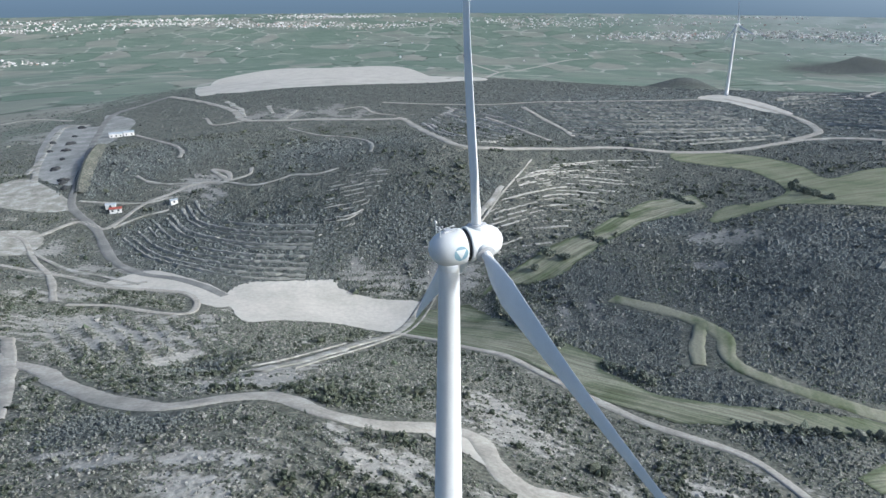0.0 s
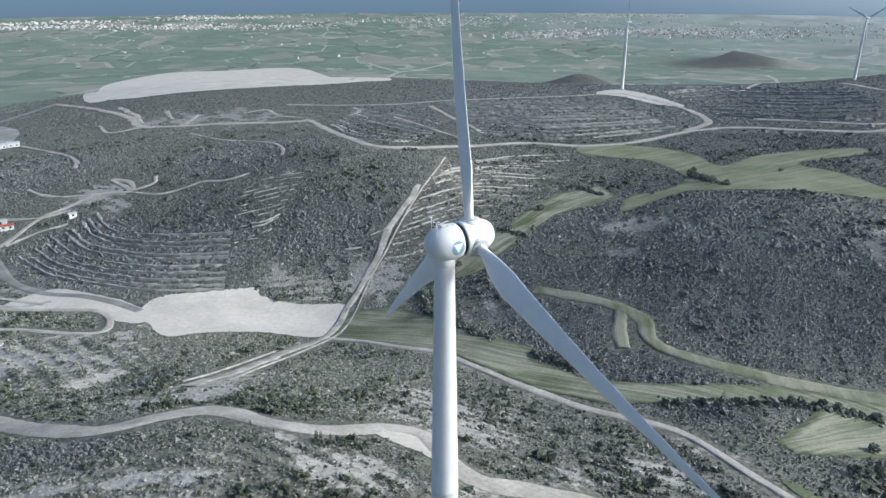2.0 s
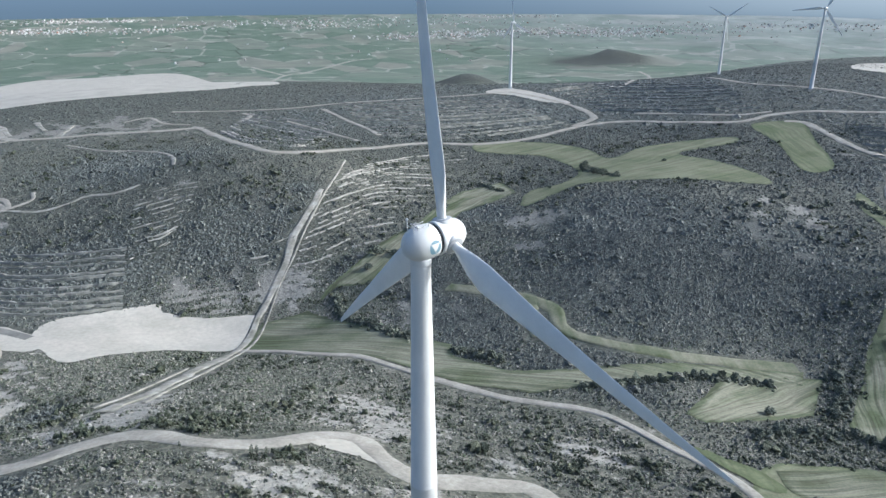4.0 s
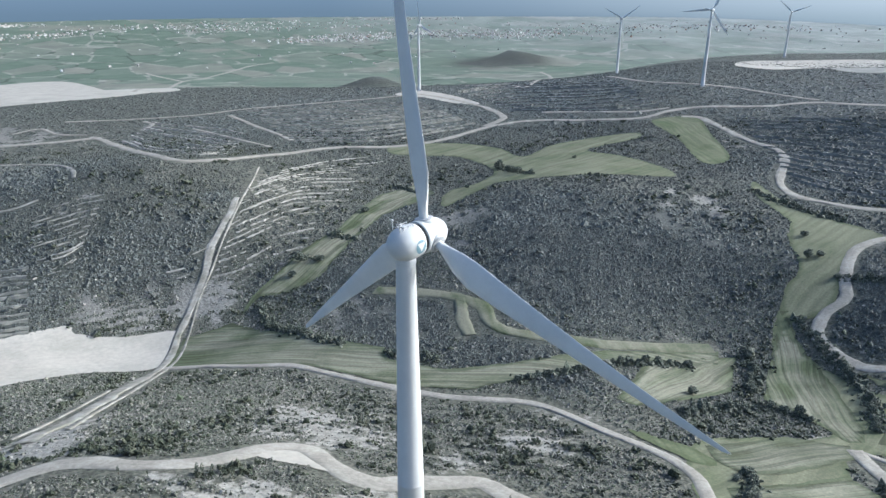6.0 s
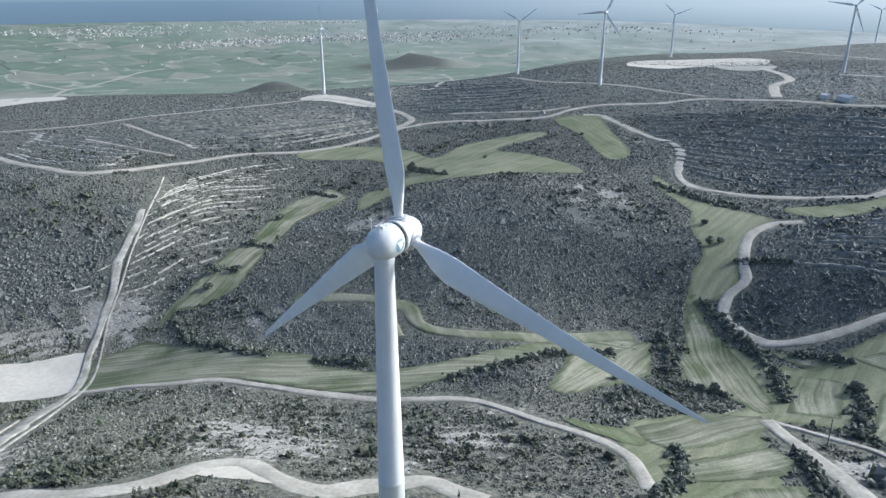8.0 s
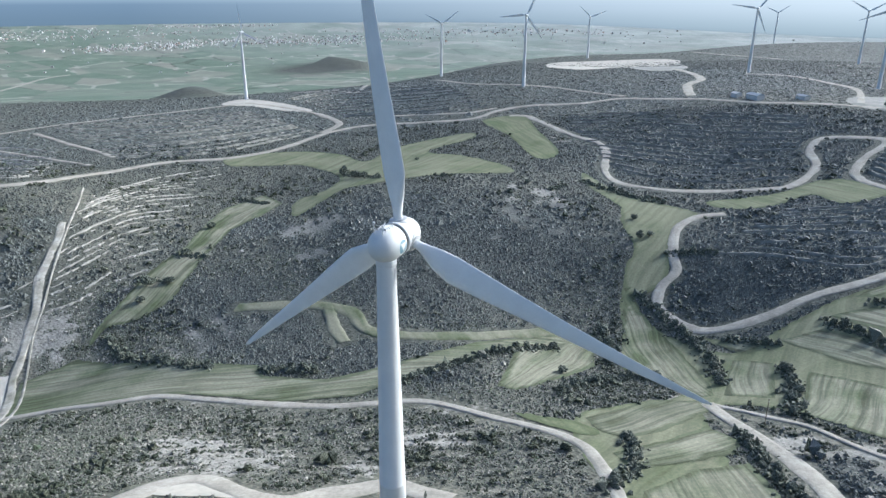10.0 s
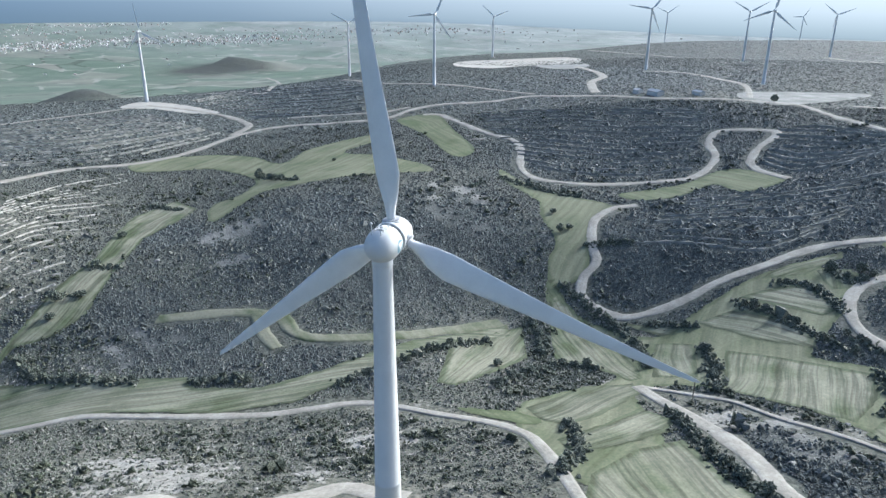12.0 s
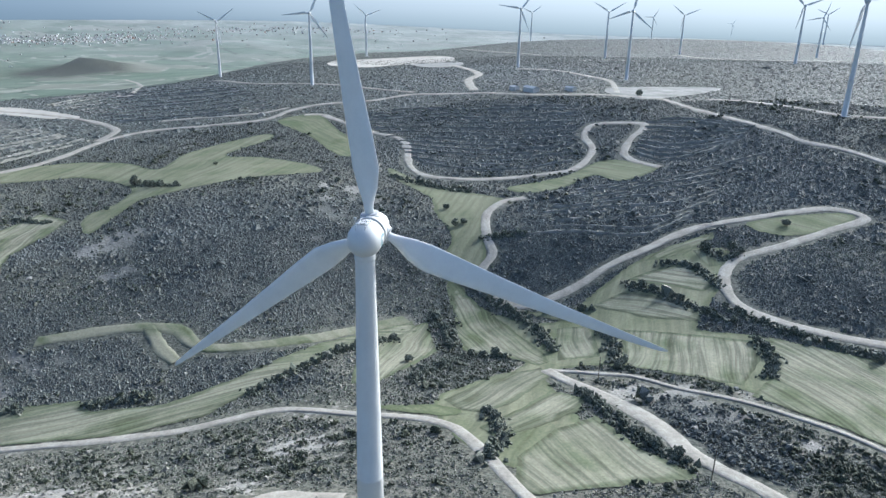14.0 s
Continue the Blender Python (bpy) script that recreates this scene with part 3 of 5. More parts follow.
road('firebreak_verge', 1.5, 'pale', [(-31, 133), (-24, 148), (-14, 168), (-2, 194), (10, 216), (22, 244), (31, 264), (41, 279), (52, 297), (73, 332), (90, 362), (104, 392)], 0.4)
road('firebreak_rut', 1.4, 'pale', [(-44, 136), (-36, 146), (-27, 163), (-17, 184)], 0.3)
road('valley_track', 3.6, 'dirt', [(4, 210), (17, 197), (29, 181), (42, 169), (49, 155), (56, 142), (65, 127), (74, 113), (84, 103), (94, 92), (97, 80), (98, 67), (100, 56), (101, 45), (99, 36), (94, 29), (88, 22), (77, 11), (69, 3), (63, -2)])
road('ridge_road', 6, 'dirt', [(-246, 856), (-203, 799), (-145, 708), (-124, 645), (-95, 630), (-52, 624), (-3, 612), (24, 609), (30, 608), (46, 524), (53, 418), (85, 409), (133, 441), (185, 462), (236, 445), (279, 445), (342, 466), (384, 460), (415, 417), (444, 381), (479, 379), (508, 364), (536, 324), (570, 301), (576, 268), (578, 226)])
road('turbine_spur', 6, 'dirt', [(380, 664), (390, 619), (395, 571), (389, 522), (375, 491), (339, 470)])
road('turbine_track', 3, 'dirt', [(15, 706), (68, 682), (125, 668), (181, 675), (245, 670), (315, 664), (375, 663)])
road('terrace_track', 4, 'dirt', [(156, 647), (160, 590), (166, 534), (166, 501)])
road('grass_track', 7, 'grass', [(100, 215), (108, 204), (115, 195), (123, 179), (126, 165), (121, 154), (122, 142), (132, 130), (146, 119), (163, 111), (189, 99)])
road('grass_loop', 6, 'grass', [(123, 179), (115, 165), (108, 149)])
road('hill_road', 5.5, 'dirt', [(467, 355), (471, 339), (454, 306), (432, 262), (425, 235), (406, 216), (368, 194), (349, 173), (351, 145), (363, 118), (377, 93), (388, 81), (426, 81), (462, 96), (486, 96), (493, 76), (486, 57), (444, 60), (408, 53), (387, 29)])
road('bend_road', 5.2, 'dirt', [(323, 93), (312, 103), (291, 104), (267, 94), (253, 85), (239, 85), (227, 80), (219, 69), (215, 54), (222, 43), (234, 34), (249, 26), (268, 12), (292, -2), (308, -21), (327, -46), (337, -64), (330, -78), (313, -66), (289, -47), (268, -29), (254, -23), (240, -23), (223, -29), (213, -39), (208, -52), (205, -66), (205, -80)])
road('field_track', 2.2, 'dirt', [(153, 23), (153, 7), (153, -4), (148, -18), (146, -34), (142, -49), (137, -63), (132, -72)])
road('gravel_road', 5.2, 'dirt', [(153, 25), (145, 16), (137, 4), (128, -8), (117, -19), (107, -27), (102, -34), (98, -42), (93, -49)])
road('crest_road', 5, 'dirt', [(406, -101), (428, -73), (441, -48), (457, -35), (493, -4), (545, 33), (594, 63), (596, 89), (591, 118), (567, 169), (578, 230)])
road('crest_spur', 4, 'dirt', [(517, -110), (508, -72), (541, -40), (592, -6), (609, 27)])
road('pad_road', 5, 'dirt', [(617, 107), (752, 144), (800, 183), (848, 240), (846, 290)])
road('quarry_track', 7, 'dirt', [(600, 245), (685, 289), (761, 310), (871, 396)])
road('asphalt_road', 5, 'asphalt', [(-74, 248), (-87, 262), (-102, 274), (-122, 285), (-141, 306), (-159, 340), (-173, 367), (-193, 393), (-202, 418), (-212, 465), (-239, 568), (-267, 690), (-273, 746), (-258, 800), (-246, 856)])
road('yard_road', 3.4, 'dirt', [(-195, 299), (-168, 286), (-153, 280), (-134, 265), (-109, 258), (-92, 252), (-84, 237), (-84, 222), (-96, 222), (-118, 232), (-137, 233)])
road('yard_link', 3.4, 'dirt', [(-220, 353), (-204, 345), (-183, 309), (-164, 281), (-144, 237)])
road('house_track', 3.4, 'dirt', [(-201, 345), (-186, 372), (-173, 367), (-163, 362), (-151, 392), (-136, 405), (-120, 417), (-100, 413), (-114, 438), (-102, 429), (-98, 412)])
road('house_spur', 2.5, 'dirt', [(-100, 413), (-86, 419), (-86, 432)])
road('loop_track', 3, 'dirt', [(-211, 595), (-167, 535), (-148, 497), (-145, 475)])
road('hill_trail', 3, 'dirt', [(-31, 672), (-8, 683), (3, 647), (25, 626)])
road('hill_trail2', 4, 'dirt', [(79, 662), (82, 642), (68, 617)])
road('terrace_path', 3, 'dirt', [(109, 600), (122, 557), (140, 477)])
road('yard_slope', 3, 'dirt', [(-163, 665), (-147, 622), (-123, 635)])
road('plain_lane', 5, 'dirt', [(111, 932), (357, 1920), (486, 2137), (588, 2292), (727, 2474), (827, 2523)])
road('plain_lane_b', 5, 'dirt', [(368, 2418), (389, 2195), (403, 2030)])
road('plain_lane_c', 4, 'dirt', [(476, 710), (515, 678), (544, 656), (1078, 1251), (1341, 1609)])
road('left_lane', 4, 'dirt', [(-307, 708), (-360, 742), (-388, 725)])
road('upper_path', 2.6, 'pale', [(-75, 584), (-47, 540), (-23, 520), (-7, 490), (-1, 443), (-3, 417)])
road('mid_path', 2.4, 'pale', [(-167, 443), (-157, 431), (-140, 421), (-120, 417), (-100, 411), (-80, 398), (-65, 398), (-54, 402), (-39, 393), (-24, 394)])
road('low_path', 2.2, 'pale', [(-194, 406), (-171, 400), (-148, 395), (-135, 400)])
road('bare_path', 5, 'pale', [(-162, 771), (-136, 705), (-125, 658)])
road('bare_path_b', 4, 'pale', [(-108, 720), (-98, 669)])
road('bare_path_c', 5, 'pale', [(-75, 681), (-80, 657), (-85, 633)])
road('slope_path', 2.2, 'pale', [(-160, 362), (-147, 375), (-131, 381)])
road('yard_path', 3, 'pale', [(-252, 467), (-263, 524), (-286, 611), (-300, 664)])
road('far_lane', 4, 'dirt', [(1457, 648), (1348, 541), (1301, 467), (1246, 385)])
road('far_lane_b', 4, 'dirt', [(1400, 172), (1417, 158), (1325, 102), (1314, 26), (1381, -55), (1408, -127)])
road('far_lane_c', 5, 'pale', [(1074, 263), (1113, 232), (1095, 179)])
road('terrace_lane', 4, 'dirt', [(418, 480), (434, 456), (447, 430), (464, 401), (488, 388)])
road('terrace_lane_b', 3.6, 'dirt', [(632, 616), (589, 517), (595, 455), (598, 412), (590, 351), (583, 304)])
road('yard_trace', 3, 'pale', [(-194, 297), (-175, 289), (-153, 280), (-130, 267), (-115, 271)])
road('yard_trace_b', 3, 'pale', [(-188, 321), (-164, 297), (-140, 282), (-117, 267)])
road('yard_trace_c', 4, 'pale', [(-237, 440), (-263, 524), (-299, 658), (-277, 672)])
field('sand_flat', 'sand', [(-73, 248), (-68, 264), (-50, 267), (-25, 269), (-22, 262), (-6, 254), (15, 249), (17, 241), (2, 213), (-21, 222), (-45, 219), (-60, 214)])
field('far_sand', 'sand', [(-227, 914), (-322, 1656), (-279, 2166), (-111, 2223), (137, 2206), (181, 1063), (113, 888), (0, 854), (-105, 844), (-173, 836)])
field('yard_a', 'pale', [(-267, 428), (-250, 458), (-206, 414), (-194, 394), (-216, 390), (-258, 409)])
field('yard_b', 'pale', [(-232, 352), (-205, 359), (-191, 341), (-193, 319), (-215, 318)])
field('yard_c', 'gravel', [(-254, 485), (-312, 679), (-264, 658), (-280, 731), (-235, 676), (-224, 587), (-226, 529), (-217, 473), (-211, 435)])
field('sand_edge', 'sand', [(-135, 268), (-120, 289), (-97, 275), (-74, 252), (-70, 233), (-81, 236), (-92, 252), (-115, 260)])
field('near_bare', 'sand', [(4, 84), (12, 89), (17, 86), (18, 75), (20, 67), (15, 72), (8, 79)])
field('meadow_north', 'green', [(234, 449), (278, 427), (294, 387), (290, 349), (334, 362), (395, 347), (388, 329), (334, 328), (335, 292), (328, 248), (313, 232), (280, 261), (250, 283), (228, 298), (205, 289), (177, 278), (185, 295), (203, 311), (223, 311), (251, 333), (258, 384), (238, 408), (220, 427)])
field('meadow_tip', 'green', [(441, 365), (470, 344), (427, 291), (386, 244), (363, 248), (406, 307)])
field('meadow_valley', 'green', [(352, 200), (327, 158), (320, 113), (314, 104), (291, 104), (267, 95), (250, 87), (238, 86), (226, 94), (246, 107), (261, 111), (283, 132), (303, 145), (327, 182)])
field('strip_f', 'green', [(307, -27), (331, -63), (326, -74), (297, -47)])
field('strip_g', 'stubble', [(196, -42), (190, -80), (134, -74), (140, -63), (150, -39), (170, -45)])
field('valley_field', 'stubble', [(5, 213), (18, 239), (39, 237), (57, 197), (77, 161), (74, 151), (85, 131), (108, 121), (146, 113), (189, 96), (182, 89), (136, 104), (112, 107), (83, 113), (66, 129), (48, 163), (30, 183)])
field('slope_strip', 'stubble', [(44, 240), (51, 250), (65, 259), (86, 273), (114, 287), (162, 333), (197, 344), (192, 314), (168, 301), (145, 293), (110, 266), (96, 255), (85, 245), (67, 243), (56, 249)])
field('hill_meadow', 'green', [(398, 72), (404, 59), (386, 30), (361, 46), (372, 66), (346, 76), (332, 96), (341, 110), (370, 83)])
field('pad_seven', 'gravel', [(609, 115), (690, 121), (732, 34), (681, 31), (589, 72)])
field('pad_two', 'sand', [(355, 674), (392, 698), (404, 654), (403, 572), (383, 586), (372, 638)])
field('quarry', 'gravel', [(1040, 595), (1132, 529), (891, 388), (817, 414)])
field('quarry_north', 'sand', [(1001, 698), (1103, 665), (1182, 571), (1108, 504), (891, 486), (793, 502)])
field('strip_b', 'stubble', [(193, 8), (192, -15), (191, -37), (176, -40), (156, -36), (158, -19), (161, 1)])
field('strip_a', 'stubble', [(194, 34), (196, 20), (168, 10), (163, 24)])
field('valley_bend', 'stubble', [(230, 99), (234, 96), (220, 84), (199, 57), (173, 33), (161, 26), (157, 29), (168, 51), (169, 63), (201, 81)])
field('strip_i', 'stubble', [(116, 46), (129, 43), (144, 40), (155, 27), (147, 22), (123, 25), (110, 30), (111, 38)])
field('strip_j', 'stubble', [(100, 28), (120, 21), (134, 18), (131, 6), (122, 5), (104, 14), (96, 21)])
field('strip_h', 'stubble', [(87, 12), (107, 8), (120, 0), (105, -14), (96, -30), (69, 6)])
field('valley_left', 'stubble', [(154, 101), (169, 101), (192, 90), (165, 72), (148, 72), (121, 75), (120, 82)])
field('strip_c', 'stubble', [(214, 25), (227, 13), (218, -15), (203, -19), (204, 0)])
field('strip_d', 'stubble', [(237, 15), (249, 4), (255, -7), (237, -21), (230, -16), (233, 1)])
field('strip_m', 'stubble', [(269, -7), (275, -19), (258, -24), (253, -15)])
field('strip_n', 'stubble', [(254, 12), (268, 6), (292, -13), (285, -14), (263, -4)])
field('strip_o', 'stubble', [(210, 54), (209, 42), (213, 27), (200, 33)])
field('valley_floor', 'green', [(228, 98), (210, 72), (200, 36), (225, 27), (265, 7), (270, -24), (226, -21), (197, -19), (194, -43), (154, -48), (160, -14), (160, 11), (146, 23), (110, 2), (82, 11), (97, 36), (117, 49), (135, 44), (160, 35), (183, 67)])
field('lower_edge', 'green', [(106, 63), (112, 44), (109, 37), (105, 40), (104, 59)])


# ---- terrace banks and bare streaks: low ridges of stone and pale soil ----
def evenly(points, count):
    line = np.array([tuple(q) for q in curve(points, 2.0)])
    run = np.concatenate([[0], np.cumsum(np.hypot(*np.diff(line, axis=0).T))])
    at = np.linspace(0, run[-1], count)
    return np.stack([np.interp(at, run, line[:, 0]), np.interp(at, run, line[:, 1])], -1), run[-1]


def banks(first, last, count, width, rise, broken, look_of, seed):
    """A family of banks between two guide lines, each with gaps, uneven in width."""
    rng = np.random.RandomState(seed)
    long = max(evenly(first, 2)[1], evenly(last, 2)[1])
    n = max(8, int(long / 3.0))
    a, b = evenly(first, n)[0], evenly(last, n)[0]
    verts, faces, total = [], [], 0
    for k in range(count):
        s = np.clip((k + rng.uniform(-0.25, 0.25)) / max(1, count - 1), 0, 1) + 0.22 / count * (smooth_noise(np.arange(n) * 3.0, np.full(n, 37.0 * k), 22, seed) - 0.5)
        q = a * (1 - s)[:, None] + b * s[:, None]
        q = q + rng.normal(0, 0.22, q.shape)
        d = np.gradient(q, axis=0)
        d /= np.maximum(np.hypot(d[:, 0], d[:, 1]), 1e-6)[:, None]
        side = np.stack([-d[:, 1], d[:, 0]], -1)
        here = 0.6 * smooth_noise(np.arange(n) * 3.0, np.full(n, 91.0 * k), 26, seed + 1) + 0.4 * rng.rand(n)
        w = width * np.clip(1.5 * (here - broken) / (1 - broken) + 0.25, 0.0, 1.3) * rng.uniform(0.7, 1.3, n)
        ring = []
        for off, up in ((-0.5, -0.15), (-0.2, 1.0), (0.25, 0.85), (0.5, -0.15)):
            p = q + side * (off * w)[:, None]
            ring.append(np.column_stack([p, land(p[:, 0], p[:, 1]) + 0.12 + up * rise * np.minimum(1, w / width) * rng.uniform(0.6, 1.2, n)]))
        verts.append(np.stack(ring, 1).reshape(-1, 3))
        on = here > broken
        for i in range(n - 1):
            if on[i] and on[i + 1]:
                o = total + 4 * i
                faces += [(o + j, o + j + 1, o + j + 5, o + j + 4) for j in range(3)]
        for off in np.linspace(-0.7, 0.7, 4) * width:
            spot = cells(q[on, 0] + side[on, 0] * off, q[on, 1] + side[on, 1] * off)
            taken[spot] = np.maximum(taken[spot], 3)
        total += 4 * n
    mat, label = BANK_LOOKS[look_of]
    ob = new("terrace_banks", arrays_mesh("terrace_banks", np.concatenate(verts), np.array(faces)[:, ::-1], mat))
    return tagged(ob, label, "terrace", kind="stuff")


BANK_LOOKS = {"stone": (rock_mat, "broken rows of pale limestone terrace walls on a slope"), "soil": (bank_mat, "low grey terrace banks stepping down a scrub hill")}
banks([(-116, 388), (-105, 364), (-87, 346), (-65, 332), (-35, 320)], [(-149, 343), (-127, 312), (-101, 289), (-72, 272), (-39, 267)], 10, 2.3, 0.9, 0.1, "soil", 1)
banks([(-29, 377), (-14, 376), (-4, 375), (9, 371)], [(-34, 309), (-27, 310), (-21, 310), (-14, 316)], 13, 1.1, 0.5, 0.36, "stone", 2)
banks([(93, 366), (129, 396), (169, 422), (218, 427)], [(38, 270), (50, 267), (66, 268), (80, 267)], 22, 1.2, 0.5, 0.42, "stone", 3)
banks([(30, 297), (38, 297), (47, 299)], [(14, 281), (22, 279), (31, 278)], 5, 0.9, 0.3, 0.45, "stone", 4)
banks([(83, 652), (105, 619), (129, 583), (141, 548)], [(47, 579), (56, 510), (69, 431), (94, 434)], 8, 3.6, 1.0, 0.25, "stone", 5)
banks([(177, 674), (240, 654), (298, 637), (354, 613)], [(166, 497), (201, 482), (238, 470), (339, 479)], 13, 3.0, 1.6, 0.18, "soil", 6)
banks([(428, 652), (494, 658), (540, 612), (580, 549)], [(404, 520), (429, 476), (450, 433), (493, 405)], 11, 3.0, 1.6, 0.2, "soil", 7)
banks([(487, 316), (513, 266), (524, 190), (534, 121)], [(376, 190), (376, 155), (385, 119), (405, 89)], 14, 2.3, 1.3, 0.24, "soil", 8)
banks([(503, 58), (502, 32), (486, 2), (471, -18)], [(417, 50), (400, 30), (410, 11), (437, -10)], 9, 2.3, 1.3, 0.22, "soil", 9)
banks([(341, 68), (362, 37), (387, 4), (417, -29)], [(274, 81), (282, 50), (283, 19), (310, 0)], 11, 1.9, 1.0, 0.32, "soil", 10)

taken[[0, -1], :], taken[:, [0, -1]] = 0, 0

# small rises and hollows, levelled under roads and fields
bed = (taken > 0).astype(float)
for _ in range(3):
    bed = np.maximum.reduce([np.roll(bed, q, (0, 1)) for q in ((0, 0), (0, 1), (0, -1), (1, 0), (-1, 0))])
for _ in range(3):
    bed = (bed * 2 + np.roll(bed, 1, 0) + np.roll(bed, -1, 0) + np.roll(bed, 1, 1) + np.roll(bed, -1, 1)) / 6
bed = np.clip(bed * 1.5, 0, 1)


def rough_land(x, y):
    free = 1 - bed[cells(x, y)]
    lumps = 0.9 * (smooth_noise(x, y, 17, 41) - 0.5) + 0.6 * (smooth_noise(x, y, 8, 42) - 0.5)
    wave, depth = furrows(x, y)
    fold = -3.5 * np.exp(-((x + 64) ** 2 + (y - 150) ** 2) / 150)
    return land(x, y) + (fold - wave * depth * 0.7) * free + lumps * free * np.clip((900 - np.hypot(x, y)) / 400, 0, 1)


# ---- the ground, one sheet to the horizon ----
def spread(a, b, step, far, growth):
    core = list(np.arange(a, b + step, step))
    lo, hi, s = [], [], step
    while (lo[-1] if lo else core[0]) > -far:
        s *= growth
        lo.append((lo[-1] if lo else core[0]) - min(s, 90))
    s = step
    while (hi[-1] if hi else core[-1]) < far:
        s *= growth
        hi.append((hi[-1] if hi else core[-1]) + min(s, 90))
    return np.array(lo[::-1] + core + hi)


gx, gy = spread(-240, 560, 2.5, 4900, 1.075), spread(-110, 640, 2.5, 4900, 1.075)
GX, GY = np.meshgrid(gx, gy)
GZ = rough_land(GX, GY)
idx = np.arange(GX.size).reshape(GX.shape)
quads = np.stack([idx[:-1, :-1], idx[:-1, 1:], idx[1:, 1:], idx[1:, :-1]], -1).reshape(-1, 4)
ground_mesh = arrays_mesh("ground", np.stack([GX, GY, GZ], -1).reshape(-1, 3), quads, ground_mat, True)
cover = ground_mesh.attributes.new("cover", "FLOAT_COLOR", "POINT")
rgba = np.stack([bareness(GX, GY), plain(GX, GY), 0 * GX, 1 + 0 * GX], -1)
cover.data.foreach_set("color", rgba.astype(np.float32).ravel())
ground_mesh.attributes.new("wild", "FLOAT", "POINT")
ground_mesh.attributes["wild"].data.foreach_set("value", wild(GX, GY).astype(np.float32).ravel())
ground = tagged(new("ground", ground_mesh), "dry scrub hills of pale stony soil running down to a farmed plain", "ground", kind="structure")

# ---- wind turbines ----
HUB, REACH = 75.0, 31.0
TILT_UP = -3.0


def blade_mesh():
    """A twisted, tapering blade along +z from the hub's axis, flat side to the wind."""
    bm = bmesh.new()
    rings = []
    stations = [(1.1, 0.85, 0.85, 0), (2.0, 0.85, 0.85, 0), (2.9, 1.3, 0.8, 16), (4.2, 2.15, 0.62, 15), (6.0, 2.75, 0.46, 12), (9.0, 2.5, 0.36, 9), (13, 2.05, 0.28, 6),
                (17, 1.65, 0.22, 4), (21, 1.32, 0.17, 2.5), (25, 1.0, 0.12, 1.2), (28.5, 0.66, 0.08, 0.4), (30.4, 0.42, 0.05, 0), (31.0, 0.12, 0.02, 0)]
    for r, chord, thick, twist in stations:
        ring = []
        lean = 2.0 * (r / REACH) ** 2                        # bent and coned forward of the hub
        c, s = math.cos(radians(twist)), math.sin(radians(twist))
        for i in range(20):
            a = 2 * math.pi * i / 20
            y = 0.5 * chord * math.cos(a) - (chord - 0.85) * 0.22
            full = 0.5 * thick * math.sin(a)
            if r > 2.5:
                full *= 0.55 + 0.75 * (0.5 - 0.5 * math.cos(a)) ** 0.6 if math.cos(a) > -0.9 else 0.95
            ring.append(bm.verts.new((lean + full * c + y * s, y * c - full * s, r)))
        rings.append(ring)
    for a, b in zip(rings, rings[1:]):
        for i in range(20):
            bm.faces.new((a[i], a[(i + 1) % 20], b[(i + 1) % 20], b[i]))
    bm.faces.new(rings[0])
    bm.faces.new(rings[-1])
    return bm_mesh("blade", bm, blade_mat, True)


tower_me = bm_mesh("tower", lathe([(2.0, -0.5), (2.0, 0.25), (1.9, 0.3), (1.65, 24.7), (1.67, 24.75), (1.67, 24.95), (1.64, 25.0), (1.35, 48.9), (1.37, 48.95), (1.37, 49.12), (1.345, 49.17), (0.93, 71.6), (0.93, 73.6), (1.0, 74.2)], 40), white_mat, True)
foundation_me = bm_mesh("foundation", lathe([(4.4, -3.0), (4.4, 0.1), (4.2, 0.22), (2.3, 0.3)], 32), concrete_mat)
nacelle_me = bm_mesh("nacelle", lathe([(0.12, -1.8), (0.55, -1.72), (0.95, -1.5), (1.26, -1.14), (1.48, -0.7), (1.6, -0.2), (1.62, 0.3), (1.6, 0.85), (1.55, 1.2), (1.45, 1.28)], 40, "X"), white_mat, True)
yaw_me = bm_mesh("yaw_collar", lathe([(0.96, 73.1), (0.98, 73.15), (0.98, 73.5), (1.02, 73.95)], 36), white_mat, True)
gap_me = bm_mesh("gap_ring", lathe([(1.3, 1.2), (1.46, 1.26), (1.46, 1.58), (1.3, 1.66)], 40, "X"), black_mat, True)
rotor_me = bm_mesh("rotor_housing", lathe([(1.4, 1.56), (1.58, 1.58), (1.6, 1.66), (1.6, 2.0), (1.56, 2.06), (1.53, 2.5), (1.49, 3.1), (1.43, 3.7), (1.28, 4.2), (1.0, 4.6), (0.55, 4.9), (0.08, 5.02)], 40, "X"), white_mat, True)
collar_me = bm_mesh("blade_collar", lathe([(0.97, 0.7), (0.95, 1.42), (0.9, 1.52), (0.84, 1.55)], 28), white_mat, True)
seam_me = bm_mesh("seam", lathe([(0.84, 1.56), (0.87, 1.58), (0.87, 1.62), (0.84, 1.64)], 28), metal_mat, True)
blade_me = blade_mesh()
bm = bmesh.new()
box(bm, -0.45, -0.06, 0.9, 0.45, 0.06, 3.1, 0.04)
door_me = bm_mesh("tower_door", bm, metal_mat)
bm = bmesh.new()
box(bm, -0.7, -1.3, 0.0, 0.7, 0.0, 0.9)
box(bm, -0.7, -1.9, 0.0, 0.7, -1.3, 0.6)
box(bm, -0.7, -2.5, 0.0, 0.7, -1.9, 0.3)
steps_me = bm_mesh("door_steps", bm, concrete_mat)


